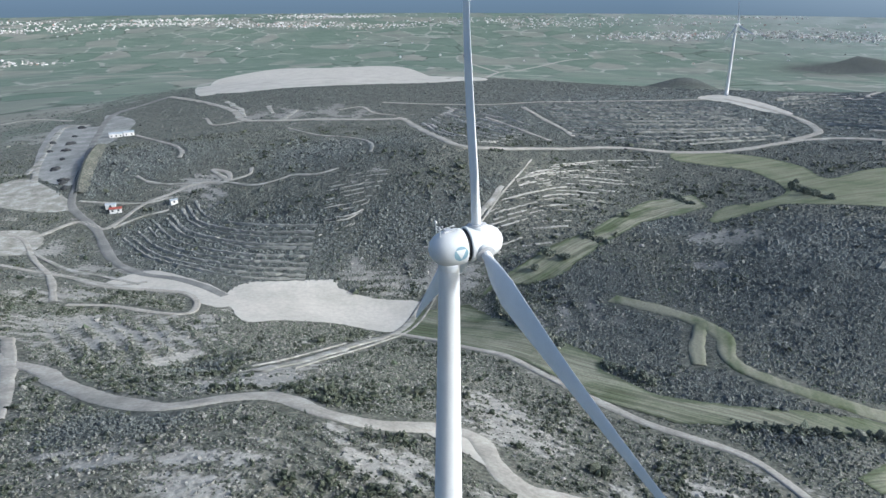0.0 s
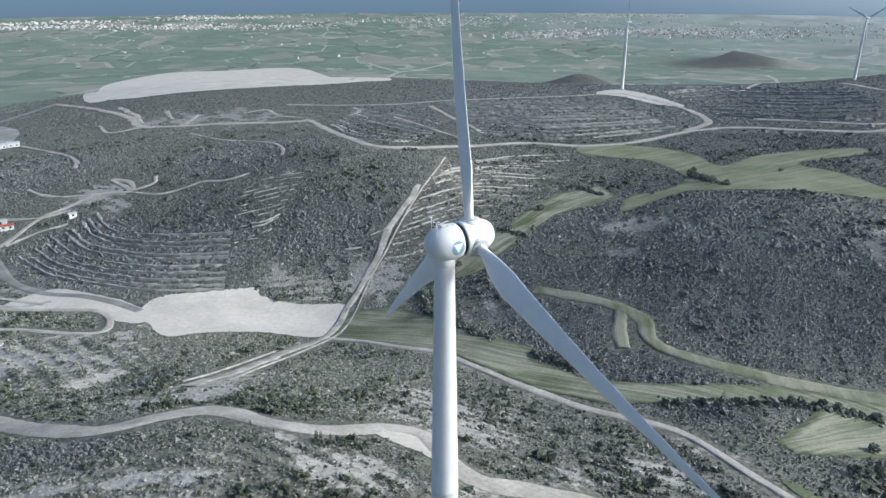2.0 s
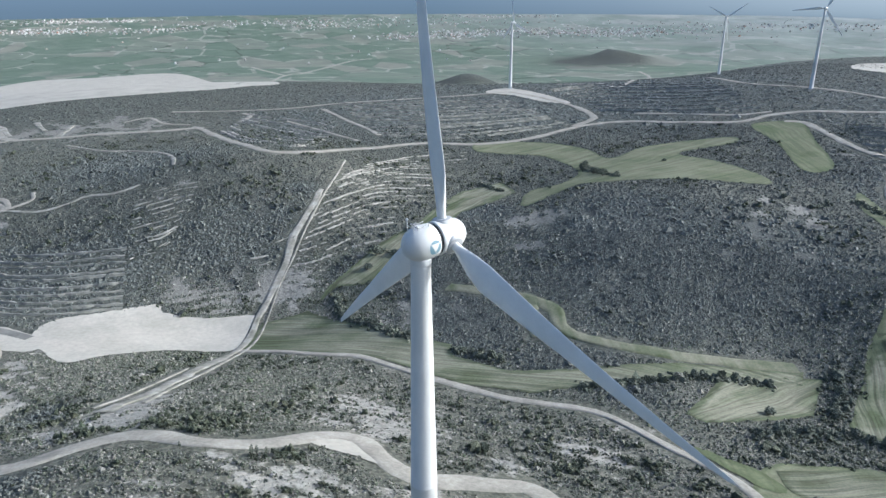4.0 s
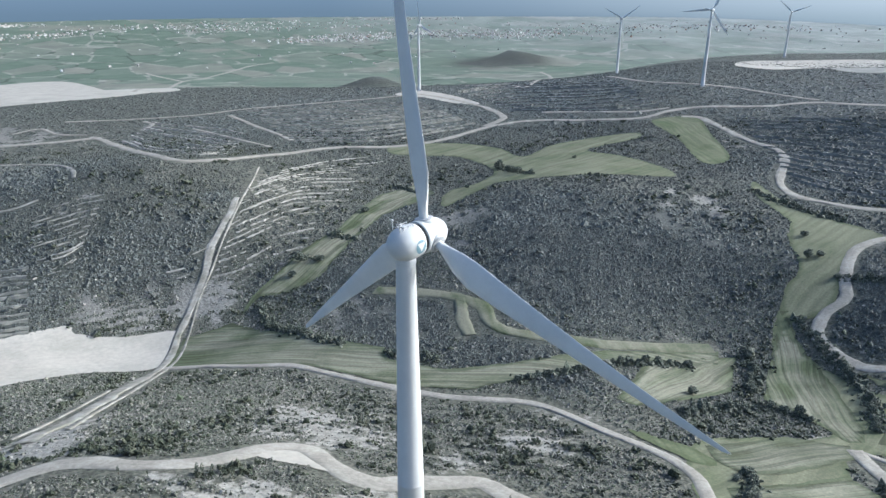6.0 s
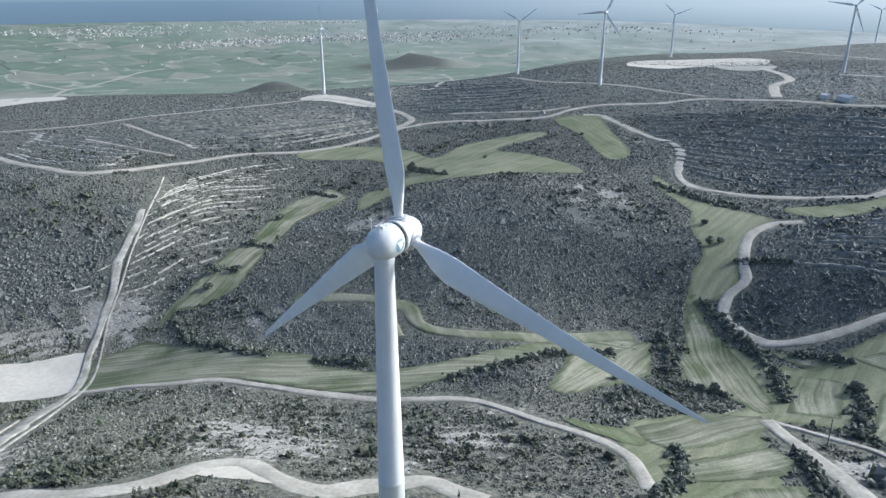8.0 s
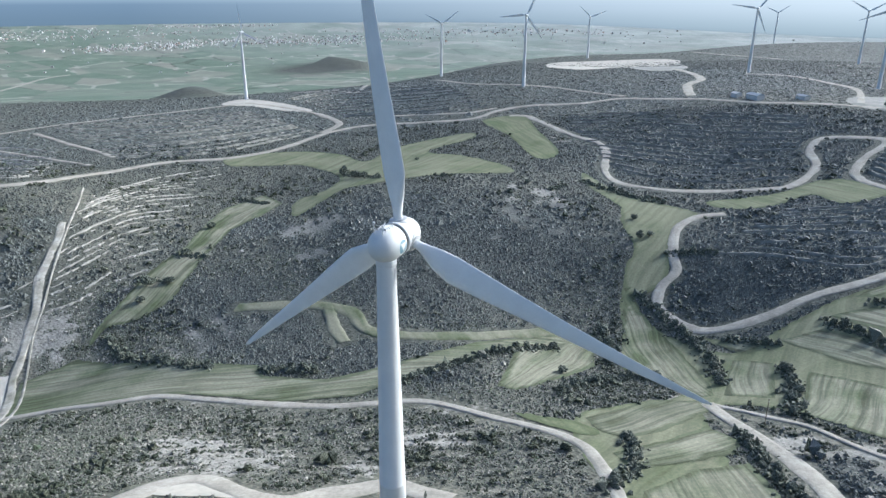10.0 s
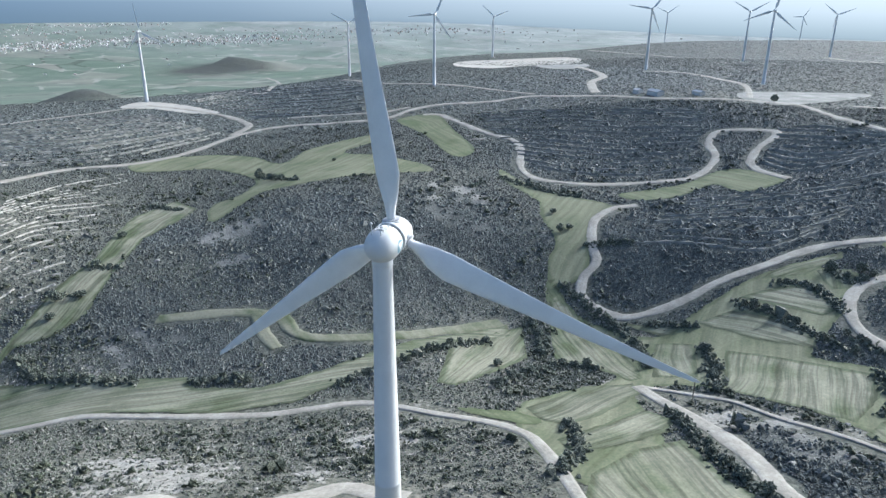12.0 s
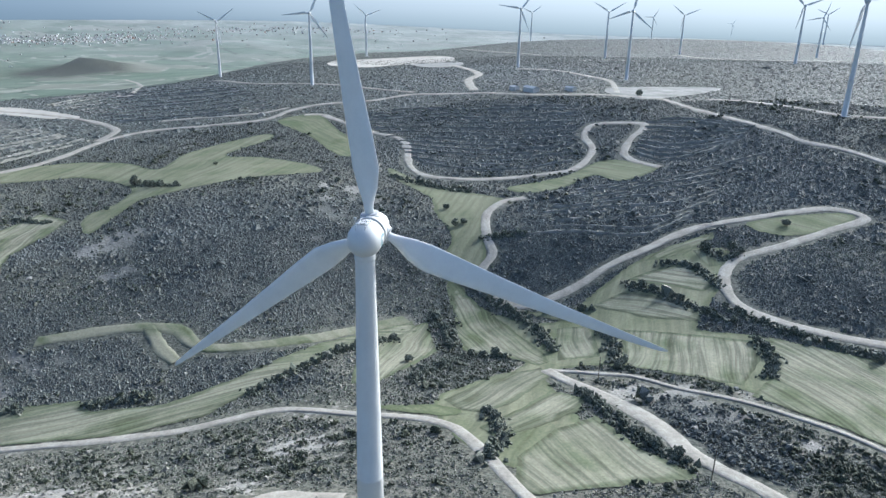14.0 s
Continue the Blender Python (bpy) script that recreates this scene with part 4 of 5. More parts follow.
def wind_turbine(x, y, z, facing, phase, label):
    """facing: degrees from +x to which the rotor looks; phase: degrees of the first blade from the upright."""
    top = new("wind_turbine")
    top.matrix_basis = pose(x, y, z, 0, 0, facing)
    tagged(top, label, "wind turbine", "wind turbines on the hills")
    part("foundation", foundation_me, top, label="round concrete foundation")
    tower = part("tower", tower_me, top)
    part("tower_door", door_me, tower, pose(0, -1.98, 0))
    part("door_steps", steps_me, top, pose(0, -1.95, 0.2))
    part("yaw_collar", yaw_me, top)
    head = pose(0, 0, HUB) @ pose(0, 0, 0, 0, TILT_UP, 0)
    nacelle = part("nacelle", nacelle_me, top, head)
    part("gap_ring", gap_me, top, head, "dark gap between nacelle and rotor")
    part("rotor_housing", rotor_me, top, head)
    for k in range(3):
        turn = head @ pose(2.75, 0, 0) @ pose(0, 0, 0, phase + 120 * k, 0, 0)
        blade = part("blade", blade_me, top, turn)
        part("collar", collar_me, blade)
        part("seam", seam_me, blade)
    return top, nacelle


near, near_nacelle = wind_turbine(0, 0, 0.1, 16, -8, "white three-bladed wind turbine on a tapering steel tower")
# wind vane and sensors on the near turbine's nacelle
bm = bmesh.new()
tube(bm, (-0.9, 0.55, 1.2), (-0.9, 0.55, 2.3), 0.035)
tube(bm, (-0.9, -0.35, 1.2), (-0.9, -0.35, 2.2), 0.035)
tube(bm, (-0.9, -0.45, 1.8), (-0.9, 0.65, 1.8), 0.03)
part("sensor_mast", bm_mesh("sensor_mast", bm, white_mat), near_nacelle)
bm = bmesh.new()
bmesh.ops.create_uvsphere(bm, u_segments=12, v_segments=8, radius=0.13, matrix=Matrix.Translation((-0.9, 0.55, 2.38)))
part("lightning_ball", bm_mesh("lightning_ball", bm, white_mat, True), near_nacelle)
bm = bmesh.new()
for k in range(3):
    a = 2 * math.pi * k / 3
    tube(bm, (-0.9, -0.35, 2.2), (-0.9 + 0.2 * math.cos(a), -0.35 + 0.2 * math.sin(a), 2.2), 0.02)
    bmesh.ops.create_uvsphere(bm, u_segments=8, v_segments=6, radius=0.07, matrix=Matrix.Translation((-0.9 + 0.24 * math.cos(a), -0.35 + 0.24 * math.sin(a), 2.2)))
part("wind_gauge", bm_mesh("wind_gauge", bm, white_mat, True), near_nacelle)
bm = bmesh.new()
for u in (-0.42, 0.42):
    tube(bm, (-0.5, u, 1.66), (0.75, u, 1.8), 0.03)
    for w in (-0.5, 0.1, 0.7):
        tube(bm, (w, u, 1.3), (w, u, 1.78), 0.025)
part("roof_rail", bm_mesh("roof_rail", bm, white_mat), near_nacelle)
bm = bmesh.new()
box(bm, -0.35, -0.3, 1.45, 0.3, 0.3, 1.72, 0.04)
part("roof_hatch", bm_mesh("roof_hatch", bm, white_mat), near_nacelle)
# round sign on the flank: blue-grey disc with a pale wedge, curved to the shell


def shell(x, angle, lift):
    r = float(np.interp(x, [-1.6, -1.22, -0.75, -0.2, 0.35, 0.95, 1.35], [0.8, 1.2, 1.46, 1.6, 1.62, 1.58, 1.49])) + lift
    return (x, -r * math.cos(angle), r * math.sin(angle))


bm = bmesh.new()
centre = bm.verts.new(shell(0.45, -0.05, 0.02))
grid = [[bm.verts.new(shell(0.45 + 0.66 * q * math.cos(a), -0.05 + 0.66 * q * math.sin(a) / 1.6, 0.02)) for a in (2 * math.pi * i / 36 for i in range(36))] for q in (0.34, 0.67, 1.0)]
for i in range(36):
    bm.faces.new((centre, grid[0][i], grid[0][(i + 1) % 36]))
    for a, b in zip(grid, grid[1:]):
        bm.faces.new((a[i], b[i], b[(i + 1) % 36], a[(i + 1) % 36]))
part("round_sign", bm_mesh("round_sign", bm, logo_mat, True), near_nacelle, label="blue-grey round sign with a pale wedge")
bm = bmesh.new()
rows = []
for k in range(7):
    v = 0.4 - 0.85 * k / 6
    half = 0.48 * (1 - k / 6) + 0.01
    rows.append([bm.verts.new(shell(0.45 + half * u, -0.05 + v / 1.65, 0.04)) for u in (-1, -0.33, 0.33, 1)])
for a, b in zip(rows, rows[1:]):
    for i in range(3):
        bm.faces.new((a[i], a[i + 1], b[i + 1], b[i]))
part("sign_wedge", bm_mesh("sign_wedge", bm, white_mat, True), near_nacelle)

TURBINES = [(397, 691, 10, -10), (721, 687, 20, 55), (588, 433, 25, 25), (1143, 706, 18, -50), (864, 295, 12, 38), (1850, 615, 22, 55), (1163, 248, 8, 60), (778, 132, 14, 10), (2369, 381, 18, 30), (1470, 168, 10, -52), (4600, 300, 16, 35), (1041, -41, 20, -50), (1546, -81, 25, 20), (2068, -106, 14, 55), (506, -73, 10, -52)]

for x, y, facing, phase in TURBINES:
    wind_turbine(x, y, land1(x, y) + 0.1, facing, phase, "distant white wind turbine standing on a scrub ridge")

# ---- scrub on the hills ----
track = taken == 1
for shift in ((0, 1), (0, -1), (1, 0), (-1, 0)):
    taken[np.roll(track, shift, (0, 1)) & (taken == 0)] = 1

OCT_V = np.array([(1, 0, 0), (-0.5, 0.87, 0), (-0.5, -0.87, 0), (0.35, 0.5, 0.8), (-0.65, 0, 0.95), (0.3, -0.55, 0.7)])
OCT_F = np.array([(0, 1, 3), (1, 4, 3), (1, 2, 4), (2, 5, 4), (2, 0, 5), (0, 3, 5), (3, 4, 5)])


TENT_V = np.array([(1, 0, 0), (0, 0.9, 0), (-0.95, 0, 0), (0, -1, 0), (0.1, 0.05, 0.95)])
TENT_F = np.array([(0, 1, 4), (1, 2, 4), (2, 3, 4), (3, 0, 4)])


def clumps(name, x, y, z, radius, height, mat, seed, label, category, tuft=False):
    """Many small ragged clumps of leaves, joined."""
    rng = np.random.RandomState(seed)
    n = len(x)
    a = rng.rand(n) * 6.283
    base, tri = (TENT_V, TENT_F) if tuft else (OCT_V, OCT_F)
    k = len(base)
    c, s = np.cos(a)[:, None], np.sin(a)[:, None]
    v = np.empty((n, k, 3))
    v[..., 0], v[..., 1], v[..., 2] = base[:, 0] * c - base[:, 1] * s, base[:, 0] * s + base[:, 1] * c, base[:, 2]
    v *= rng.uniform(0.55, 1.35, (n, k, 1))
    v += rng.uniform(-0.14, 0.14, (n, k, 3))
    v[..., :2] *= np.asarray(radius)[:, None, None]
    v[..., 2] *= np.asarray(height)[:, None]
    v += np.stack([x, y, z], -1)[:, None]
    f = (np.arange(n)[:, None, None] * k + tri[None]).reshape(-1, 3)
    return tagged(new(name, arrays_mesh(name, v.reshape(-1, 3), f, mat)), label, category, kind="stuff")


def scatter(seed, r0, r1, spacing, b0=-46, b1=104):
    """Places on a loosely even net in the wedge of land that the path overlooks."""
    rng = np.random.RandomState(seed)
    net = np.arange(-r1, r1, spacing)
    x, y = (q.ravel() for q in np.meshgrid(net, net))
    x, y = x + rng.uniform(-0.48, 0.48, x.size) * spacing, y + rng.uniform(-0.48, 0.48, x.size) * spacing
    r, a = np.hypot(x, y), np.degrees(np.arctan2(x, y))
    ok = (r > r0) & (r < r1) & (a > b0) & (a < b1)
    return x[ok] - 25, y[ok] - 40, rng


def grow(seed, r0, r1, spacing, size, tall, b0=-46, b1=104, bushes=0):
    """bushes: each place bears so many clumps, and they gather in thickets."""
    x, y, rng = scatter(seed, r0, r1, spacing, b0, b1)
    ci, cj = cells(x, y)
    free = (taken[ci, cj] == 0) | (taken[ci, cj] == 3) & (rng.rand(len(x)) < 0.15)
    bare = bareness(x, y)
    wood = np.clip(spots(x, y, DENSE), 0, 1)
    patch = smooth_noise(x, y, 38, 11) * 0.6 + smooth_noise(x, y, 13, 12) * 0.4
    keep = free & (rng.rand(len(x)) > bare * 1.15) & (rng.rand(len(x)) > plain(x, y) * 1.1)
    keep &= rng.rand(len(x)) < (np.clip((patch - 0.42) * 3.5, 0.06, 1) if bushes else 0.5 + 0.65 * patch + 0.5 * wood)
    x, y, wood = x[keep], y[keep], wood[keep]
    k = rng.lognormal(0, 0.3, len(x)) * (1 + 0.15 * wood)
    lift = np.zeros(len(x))
    if bushes:
        x, y, wood, k = (np.repeat(q, bushes) for q in (x, y, wood, k))
        x, y = x + rng.normal(0, 0.75 * size, len(x)) * k, y + rng.normal(0, 0.75 * size, len(x)) * k
        lift = rng.rand(len(x)) * 0.6 * tall * k
        k = 0.62 * k * rng.uniform(0.7, 1.3, len(x))
    z = rough_land(x, y) + lift
    dark = wood + rng.uniform(-0.3, 0.3, len(x)) > 0.45
    for flag, mat, nm, lb in ((True, dark_mat, "dark_scrub", "dense dark evergreen scrub over the slopes"), (False, bush_mat if bushes else scrub_mat if r0 < 330 else far_scrub_mat, "scrub", "low grey-green thorny scrub on stony soil")):
        q = dark == flag
        if q.any():
            clumps(nm, x[q], y[q], z[q] - 0.1, size * k[q], tall * k[q], mat, seed + flag, lb, "scrub", not bushes and r0 >= 150)


grow(21, 42, 150, 0.56, 0.32, 0.36)
grow(31, 42, 150, 2.0, 0.75, 0.9, bushes=7)
grow(22, 150, 330, 0.74, 0.5, 0.48)
grow(32, 150, 330, 3.2, 0.85, 0.9, bushes=4)
grow(23, 330, 620, 1.3, 0.9, 0.6)
grow(33, 330, 620, 7.0, 1.4, 1.3, bushes=4)
grow(24, 620, 1300, 3.4, 2.2, 0.7)
grow(25, 1300, 2500, 6.5, 3.4, 0.55, 40, 104)


def rocks(seed, r0, r1, spacing, size):
    """Loose pale stones lying where the soil is bare."""
    x, y, rng = scatter(seed, r0, r1, spacing)
    ci, cj = cells(x, y)
    keep = (taken[ci, cj] == 0) & (rng.rand(len(x)) < 0.04 + 0.9 * bareness(x, y))
    x, y = x[keep], y[keep]
    k = size * rng.lognormal(0, 0.45, len(x))
    clumps("stones", x, y, rough_land(x, y) - 0.05, k, 0.7 * k, rock_mat, seed, "loose pale limestone rocks on bare soil", "stones")


rocks(71, 42, 160, 0.8, 0.2)
rocks(72, 160, 340, 1.7, 0.3)

# ---- trees and hedges ----


def tree_meshes(seed, tall, wide):
    rng = random.Random(seed)
    bm = bmesh.new()
    lathe_like = [(0.16, 0), (0.12, tall * 0.25), (0.07, tall * 0.6)]
    prev = None
    for r, h in lathe_like:
        ring = [bm.verts.new((r * math.cos(t) + 0.1 * h * 0.2, r * math.sin(t), h - 0.2)) for t in (2 * math.pi * i / 7 for i in range(7))]
        if prev:
            for i in range(7):
                bm.faces.new((prev[i], prev[(i + 1) % 7], ring[(i + 1) % 7], ring[i]))
        prev = ring
    for k in range(4):
        a = k * 1.6 + rng.random()
        tube(bm, (0, 0, tall * 0.25), (wide * 0.6 * math.cos(a), wide * 0.6 * math.sin(a), tall * 0.6), 0.05, 5)
    trunk = bm_mesh("trunk", bm, bark_mat)
    npr = np.random.RandomState(seed)
    n = 90
    u = npr.normal(size=(n, 3))
    u /= np.linalg.norm(u, axis=1)[:, None]
    u *= npr.uniform(0.35, 1.0, (n, 1)) ** 0.6
    c = u * np.array([wide, wide, tall * 0.42]) + np.array([0, 0, tall * 0.56])
    spin = npr.rand(n) * 6.283
    blob = np.stack([OCT_V[:, 0] * np.cos(spin)[:, None] - OCT_V[:, 1] * np.sin(spin)[:, None], OCT_V[:, 0] * np.sin(spin)[:, None] + OCT_V[:, 1] * np.cos(spin)[:, None], np.tile(OCT_V[:, 2], (n, 1))], -1)
    v = blob * npr.uniform(0.5, 1.4, (n, 6, 1)) * npr.uniform(0.2, 0.36, (n, 1, 1)) * wide + c[:, None]
    f = (np.arange(n)[:, None, None] * 6 + OCT_F[None]).reshape(-1, 3)
    return trunk, arrays_mesh("crown", v.reshape(-1, 3), f, tree_mat)


TREE_KINDS = [tree_meshes(5, 4.2, 1.9), tree_meshes(6, 3.2, 2.0), tree_meshes(7, 5.0, 2.2), tree_meshes(8, 4.0, 0.55)]


def tree(x, y, kind, size, turn):
    top = new("tree")
    top.matrix_basis = pose(x, y, land1(x, y), 0, 0, turn) @ Matrix.Diagonal((size, size, size, 1))
    tagged(top, ("dark evergreen tree with an uneven crown", "broad low carob tree beside a field", "tall dark tree in the valley", "slim young conifer on the stony slope")[kind], "tree", "trees of the valley")
    part("trunk", TREE_KINDS[kind][0], top)
    part("crown", TREE_KINDS[kind][1], top)


HEDGES = [
    [(200, 92), (189, 81), (171, 69)],
    [(231, 92), (221, 75), (211, 60)],
    [(211, 60), (195, 43), (172, 28)],
    [(211, 42), (210, 24)],
    [(195, 17), (179, 8), (158, 2)],
    [(232, 15), (226, -1), (214, -15), (204, -29)],
    [(253, 5), (252, -10), (235, -22)],
    [(272, -11), (263, -21), (271, -27)],
    [(192, -39), (178, -44), (165, -43)],
    [(130, 64), (161, 59), (164, 44)],
    [(136, 9), (126, 0), (116, -8), (106, -19), (101, -26)],
    [(112, 30), (98, 20), (83, 19)],
    [(265, 96), (275, 76)],
    [(299, 189), (313, 190)],
    [(333, 189), (325, 156), (324, 129)],
    [(216, -27), (202, -49), (192, -75)],
    [(136, 104), (151, 101), (168, 93)],
    [(100, 109), (116, 106), (130, 104)],
    [(76, 156), (86, 140)],
    [(51, 220), (59, 195), (66, 174)],
    [(53, 239), (51, 220)],
    [(256, 334), (257, 297)],
    [(82, 272), (89, 261)],
    [(107, 279), (116, 270)],
    [(182, 347), (185, 323)],
]
rng = random.Random(12)
for line in HEDGES:
    for q in curve(line, 3.4):
        tree(q.x + rng.uniform(-1.3, 1.3), q.y + rng.uniform(-1.3, 1.3), rng.choice((0, 1, 1, 2)), rng.uniform(0.35, 0.75), rng.uniform(0, 360))
for x, y, kind, size in [(274, 255, 1, 0.9), (253, 315, 2, 0.9), (258, 313, 1, 0.8), (260, 335, 1, 0.8), (308, 314, 1, 0.7), (211, 306, 1, 0.7), (237, 258, 1, 0.6), (272, -23, 2, 1), (270, -12, 2, 1), (309, -44, 1, 1), (299, 207, 1, 0.9), (271, 114, 2, 0.9), (276, 111, 1, 0.9), (290, 128, 1, 0.9), (149, 76, 1, 0.8), (142, 66, 1, 0.8), (599, 84, 2, 1.3), (262, 341, 2, 0.9), (-50, 62, 3, 0.7), (-9, 76, 3, 0.8), (-8, 76, 3, 0.75), (-6, 76, 3, 0.6), (-23, 84, 3, 0.55), (-18, 80, 3, 0.4), (-43, 77, 3, 0.5), (-3, 72, 3, 0.55), (137, 302, 1, 1.1), (109, 278, 1, 1.1), (255, 334, 2, 1), (252, 317, 2, 1), (252, 307, 2, 1), (216, 322, 1, .8), (82, 264, 2, 1), (91, 259, 1, 1), (74, 254, 1, 1), (48, 44, 3, .6)]:
    tree(x, y, kind, size, rng.uniform(0, 360))
for k, line in enumerate(HEDGES):
    q = np.repeat(np.array([(p.x, p.y) for p in curve(line, 0.45)]), 3, axis=0)
    q += np.random.RandomState(k).normal(0, 1.5, q.shape)
    grown = np.random.RandomState(k + 50).lognormal(0, 0.35, len(q))
    clumps("hedge", q[:, 0], q[:, 1], land(q[:, 0], q[:, 1]) - 0.1, 0.65 * grown, 0.95 * grown, hedge_mat, 400 + k, "ragged dark hedge of bushes along a field edge", "hedge")


# ---- buildings ----


def small_house(x, y, turn, w, d, h, roof, label):
    """A low house: walls with door and window openings, pitched or flat roof."""
    top = new("house")
    top.matrix_basis = pose(x, y, land1(x, y), 0, 0, turn)
    tagged(top, label, "house")
    bm = bmesh.new()
    box(bm, -w / 2, -d / 2, -1.0, w / 2, d / 2, h, 0.05)
    part("wall", bm_mesh("wall", bm, wall_mat), top)
    bm = bmesh.new()
    v = [bm.verts.new(p) for p in ((-w / 2 - 0.3, -d / 2 - 0.3, h), (w / 2 + 0.3, -d / 2 - 0.3, h), (w / 2 + 0.3, d / 2 + 0.3, h), (-w / 2 - 0.3, d / 2 + 0.3, h), (-w / 2 - 0.3, 0, h + d * 0.2), (w / 2 + 0.3, 0, h + d * 0.2))]
    for q in ((0, 1, 5, 4), (2, 3, 4, 5), (0, 4, 3), (1, 2, 5), (0, 3, 2, 1)):
        bm.faces.new([v[i] for i in q])
    part("roof", bm_mesh("roof", bm, roof), top)
    for k in range(max(1, int(w // 3.5))):
        bm = bmesh.new()
        cx = -w / 2 + (k + 0.5) * w / max(1, int(w // 3.5))
        box(bm, cx - 0.6, -d / 2 - 0.04, 1.0, cx + 0.6, -d / 2 + 0.02, 2.2)
        part("window", bm_mesh("window", bm, dark_mat2), top)
    bm = bmesh.new()
    box(bm, w / 2 - 0.02, -0.5, -0.1, w / 2 + 0.05, 0.5, 2.1)
    part("door", bm_mesh("door", bm, wood_mat), top)
    return top


small_house(-165, 386, 15, 7, 4.5, 2.6, red_mat, "low house with a red roof beside the road")
small_house(-170, 393, 10, 6, 4, 2.4, roof_mat, "white shed with a pale sheet roof beside the road")
small_house(-130, 390, 30, 4.5, 3.2, 2.6, roof_mat, "small white hut below the terraces")
small_house(-228, 594, 20, 11, 6, 3.2, roof_mat, "pale warehouse with a sheet roof at the yard")
small_house(-218, 598, 20, 9, 6, 3.2, roof_mat, "low annex beside the pale warehouse")
small_house(582, 180, 60, 14, 8, 4, roof_mat, "pale service building on the ridge road")
small_house(599, 147, 60, 10, 6, 3.5, roof_mat, "small service building on the ridge")
small_house(594, 201, 60, 8, 6, 3.5, wall_mat, "white transformer hut on the ridge")


# dark heaps of stored material standing in rows in the yard


def heap(x, y, size, seed):
    rng = np.random.RandomState(seed)
    bm = bmesh.new()
    bmesh.ops.create_icosphere(bm, subdivisions=3, radius=1)
    for v in bm.verts:
        w = 1 + 0.35 * noise.noise(v.co * 1.7 + Vector((seed, 0, 0)))
        v.co = Vector((v.co.x * 1.5 * w, v.co.y * 0.9 * w, max(v.co.z, -0.1) * 0.7 * w)) * size
    top = new("spoil_heap", bm_mesh("spoil_heap", bm, dark_mat2, True))
    top.matrix_basis = pose(x, y, land1(x, y) + 0.3, 0, 0, rng.uniform(0, 180))
    tagged(top, "dark heap of stored material on the gravel yard", "heap", "heaps in the yard")


for k, (x, y) in enumerate([(-212, 430), (-216, 441), (-235, 478), (-242, 509), (-252, 544), (-259, 573), (-269, 609), (-218, 447), (-279, 655), (-265, 545), (-278, 583)]):
    heap(x, y, 2.2 + 0.5 * (k % 3), k)


# steep cut bank beside the yard, its face turned from the morning sun
bm = bmesh.new()
bank = curve([(-202, 418), (-212, 458), (-221, 498), (-234, 559)], 6)
prev = None
for i, q in enumerate(bank):
    t = (bank[min(i + 1, len(bank) - 1)] - bank[max(i - 1, 0)]).normalized()
    side = Vector((t.y, -t.x))
    rise = 4.5 * math.sin(math.pi * (i + 0.5) / len(bank)) ** 0.5
    row = []
    for off, up in ((-1.5, -0.6), (0, 0.2), (1.2, 0.55 * rise), (2.0, rise), (3.5, rise + 0.3), (7.0, 0.5 * rise), (12.0, -0.8)):
        x, y = q.x + side.x * off, q.y + side.y * off
        row.append(bm.verts.new((x, y, land1(x, y) + up + 0.8 * noise.noise(Vector((x, y, up)) * 0.2))))
    if prev:
        for k in range(6):
            bm.faces.new((prev[k], row[k], row[k + 1], prev[k + 1]))
    prev = row
tagged(new("cut_bank", bm_mesh("cut_bank", bm, ground_mat)), "steep grey cut bank above the gravel yard", "bank", kind="structure")


def pole(x, y):
    top = new("utility_pole")
    top.matrix_basis = pose(x, y, land1(x, y), 0, 0, 20)
    tagged(top, "weathered wooden utility pole beside the gravel road", "utility pole")
    part("shaft", bm_mesh("shaft", tube(bmesh.new(), (0, 0, -0.5), (0, 0, 8.5), 0.13), wood_mat), top)
    part("crossarm", bm_mesh("crossarm", tube(bmesh.new(), (-0.9, 0, 7.9), (0.9, 0, 7.9), 0.07, 6), wood_mat), top)
    for u in (-0.8, 0.0, 0.8):
        part("insulator", bm_mesh("insulator", tube(bmesh.new(), (u, 0, 7.95), (u, 0, 8.25), 0.06, 6), metal_mat), top)


pole(147, 6)
pole(96, -32)


# ---- towns of the plain ----


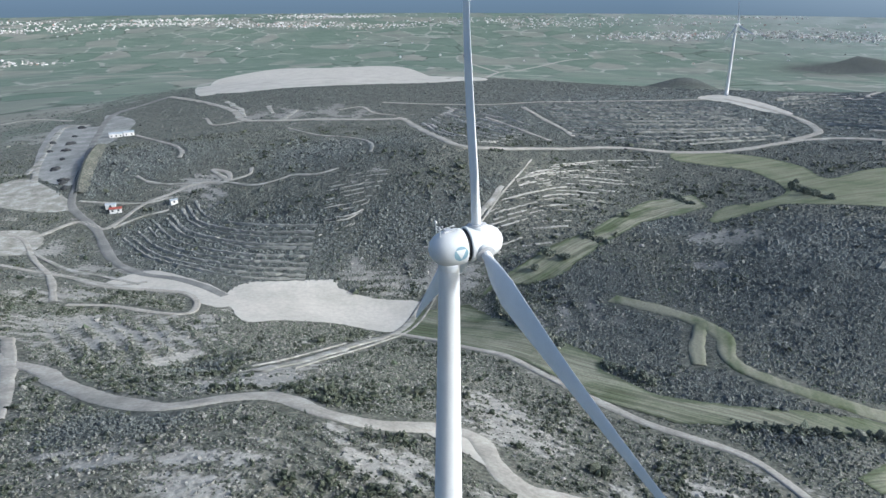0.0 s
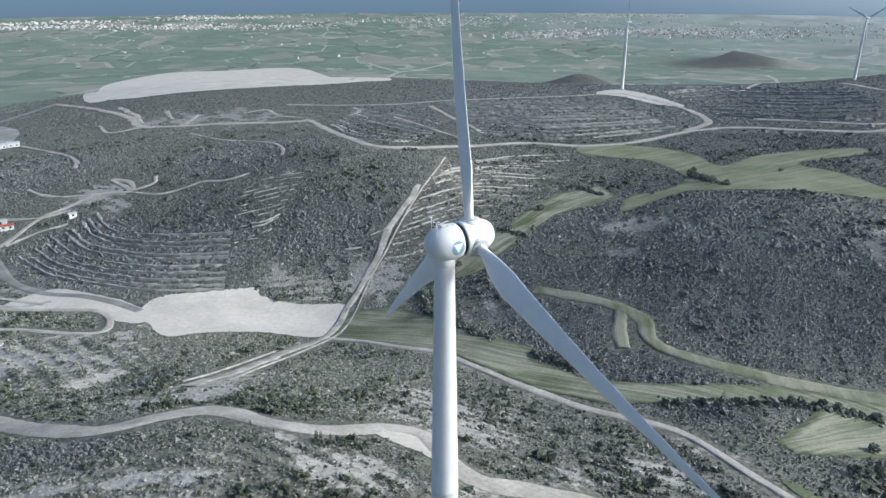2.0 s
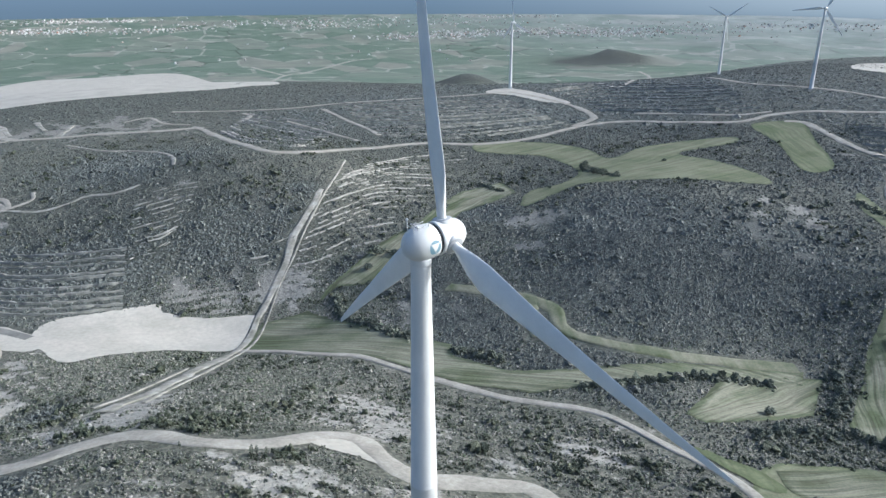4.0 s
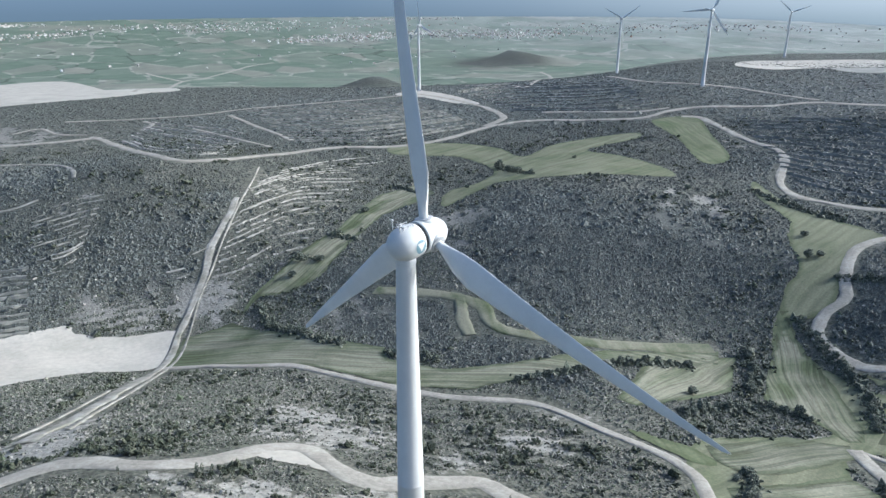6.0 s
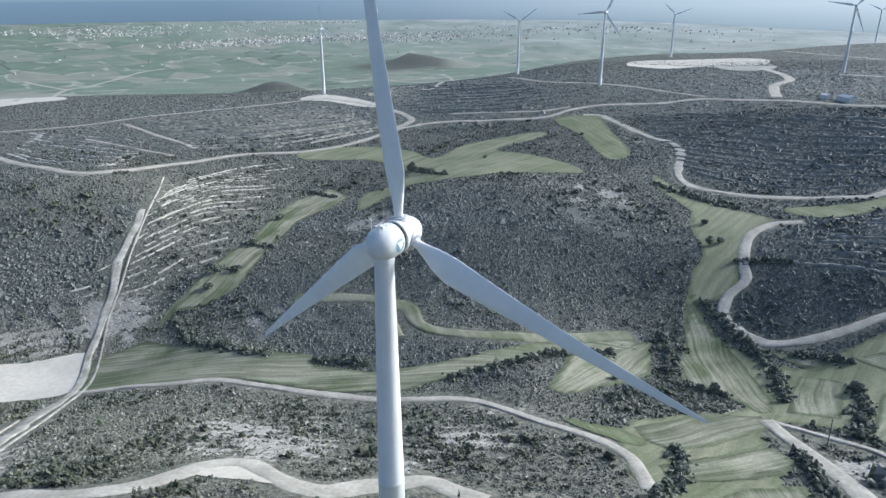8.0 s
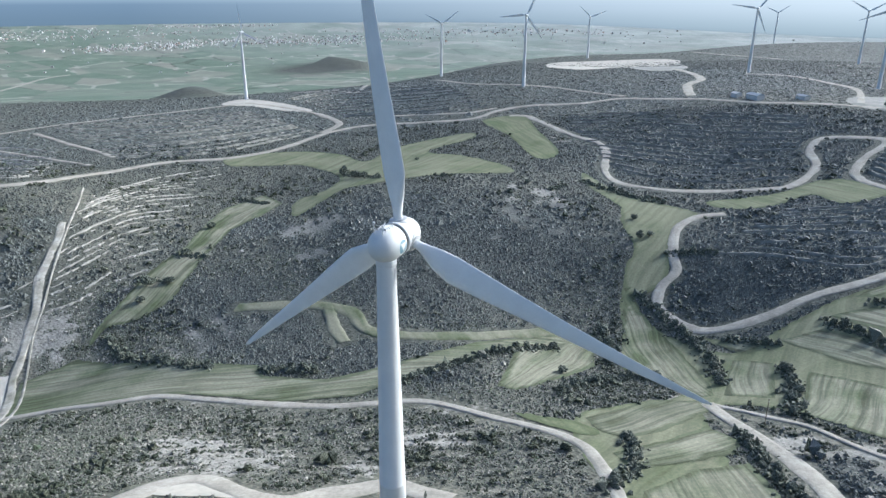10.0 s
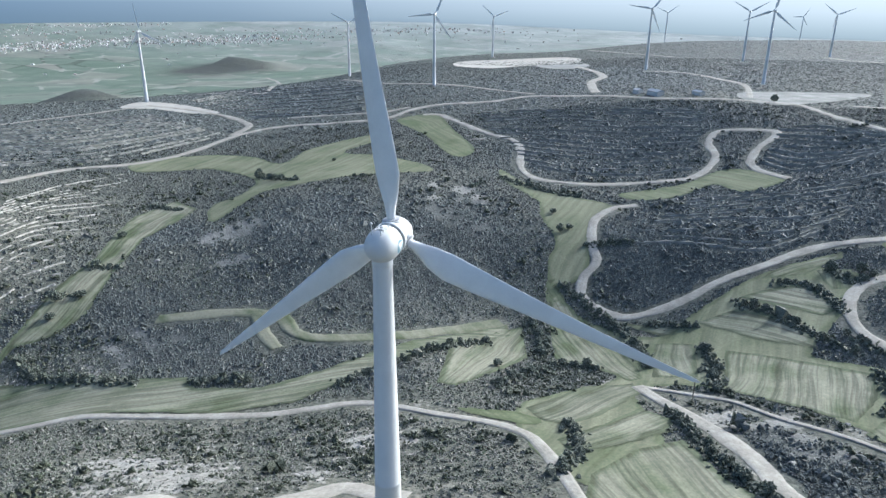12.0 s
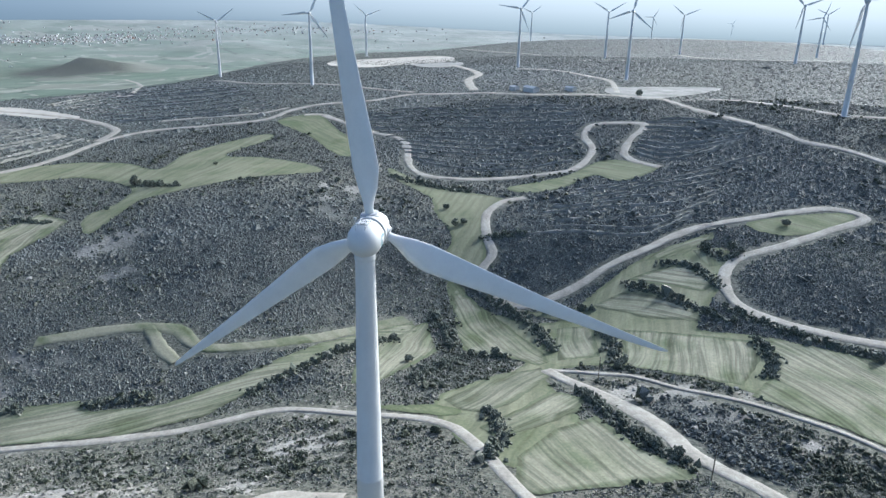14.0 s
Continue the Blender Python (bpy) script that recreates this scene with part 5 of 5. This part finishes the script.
def town(name, seed, clusters, label):
    """White block houses, many hundreds, joined: (bearing, distance, spread across, spread in depth, houses)."""
    rng = np.random.RandomState(seed)
    vs, fs = [], []
    cube = np.array([(-1, -1, 0), (1, -1, 0), (1, 1, 0), (-1, 1, 0), (-1, -1, 1), (1, -1, 1), (1, 1, 1), (-1, 1, 1)], float)
    quad = np.array([(0, 1, 5, 4), (1, 2, 6, 5), (2, 3, 7, 6), (3, 0, 4, 7), (4, 5, 6, 7)])
    for bearing, dist, across, deep, count in clusters:
        b = radians(bearing)
        u, w = rng.normal(0, 0.5, count) * across, rng.normal(0, 0.5, count) * deep
        x = dist * math.sin(b) + w * math.sin(b) + u * math.cos(b)
        y = dist * math.cos(b) + w * math.cos(b) - u * math.sin(b)
        r = np.hypot(x, y)
        ok = r < 4375
        x, y = x[ok], y[ok]
        z = land(x, y)
        for px, py, pz in zip(x, y, z):
            a = rng.choice((0.2, 0.5, 0.9)) + rng.uniform(-0.1, 0.1)
            c, s = math.cos(a), math.sin(a)
            sx, sy, sz = rng.uniform(2, 5), rng.uniform(2, 4.5), rng.choice((3, 3.5, 4, 6.5))
            q = cube * (sx, sy, sz)
            fs.append(quad + 8 * len(vs))
            vs.append(np.stack([px + q[:, 0] * c - q[:, 1] * s, py + q[:, 0] * s + q[:, 1] * c, pz + q[:, 2] - 0.5], -1))
            if rng.rand() < 0.35:                      # stair house on the flat roof
                q2 = cube * (1.4, 1.4, 2.4) + (0, 0, sz)
                fs.append(quad + 8 * len(vs))
                vs.append(np.stack([px + q2[:, 0] * c - q2[:, 1] * s, py + q2[:, 0] * s + q2[:, 1] * c, pz + q2[:, 2] - 0.5], -1))
    tagged(new(name, arrays_mesh(name, np.concatenate(vs), np.concatenate(fs), town_mat)), label, "town", kind="stuff")


town_mat, n, l, b = material("town_walls", 0.85)
g = n.new("ShaderNodeNewGeometry")
l.new(ramp(n, l, g.outputs["Random Per Island"], [(0.0, (0.26, 0.25, 0.22)), (0.3, (0.4, 0.385, 0.35)), (0.6, (0.55, 0.535, 0.5)), (0.9, (0.74, 0.73, 0.7)), (1.0, (0.36, 0.2, 0.14))]), b.inputs["Base Color"])
town("coastal_town", 31, [(-30.1, 3862, 477, 61, 74), (-26.6, 3836, 377, 128, 187), (-25.0, 4117, 345, 140, 74), (-21.1, 3850, 362, 162, 60), (-16.0, 3973, 439, 71, 212), (-13.8, 4127, 335, 70, 187), (-10.5, 3927, 459, 82, 117), (-4.6, 3825, 321, 114, 241), (-4.6, 4208, 236, 126, 141), (-0.8, 4203, 265, 61, 167), (2.5, 3808, 227, 115, 100), (9.2, 3979, 404, 70, 80), (11.3, 4074, 507, 66, 55), (14.6, 3867, 286, 169, 113), (19.8, 4117, 504, 86, 53), (21.6, 3965, 416, 125, 50), (25.7, 3956, 476, 124, 51), (27.8, 4244, 384, 62, 77)], "far white town along the coast, hundreds of block houses")
town("inland_town", 32, [(22, 3420, 260, 90, 150), (26, 3520, 330, 110, 190), (31, 3620, 420, 130, 220), (36, 3560, 380, 120, 220), (40, 3700, 420, 120, 140), (-26, 2750, 220, 60, 90), (-29, 2850, 200, 60, 60), (46, 3900, 600, 150, 120), (55, 4000, 600, 160, 90)], "white village on the green plain")
town("farmsteads", 33, [(-5, 3300, 2200, 500, 40), (20, 2800, 1200, 400, 20), (60, 3400, 1500, 500, 40)], "scattered farm buildings on the plain")
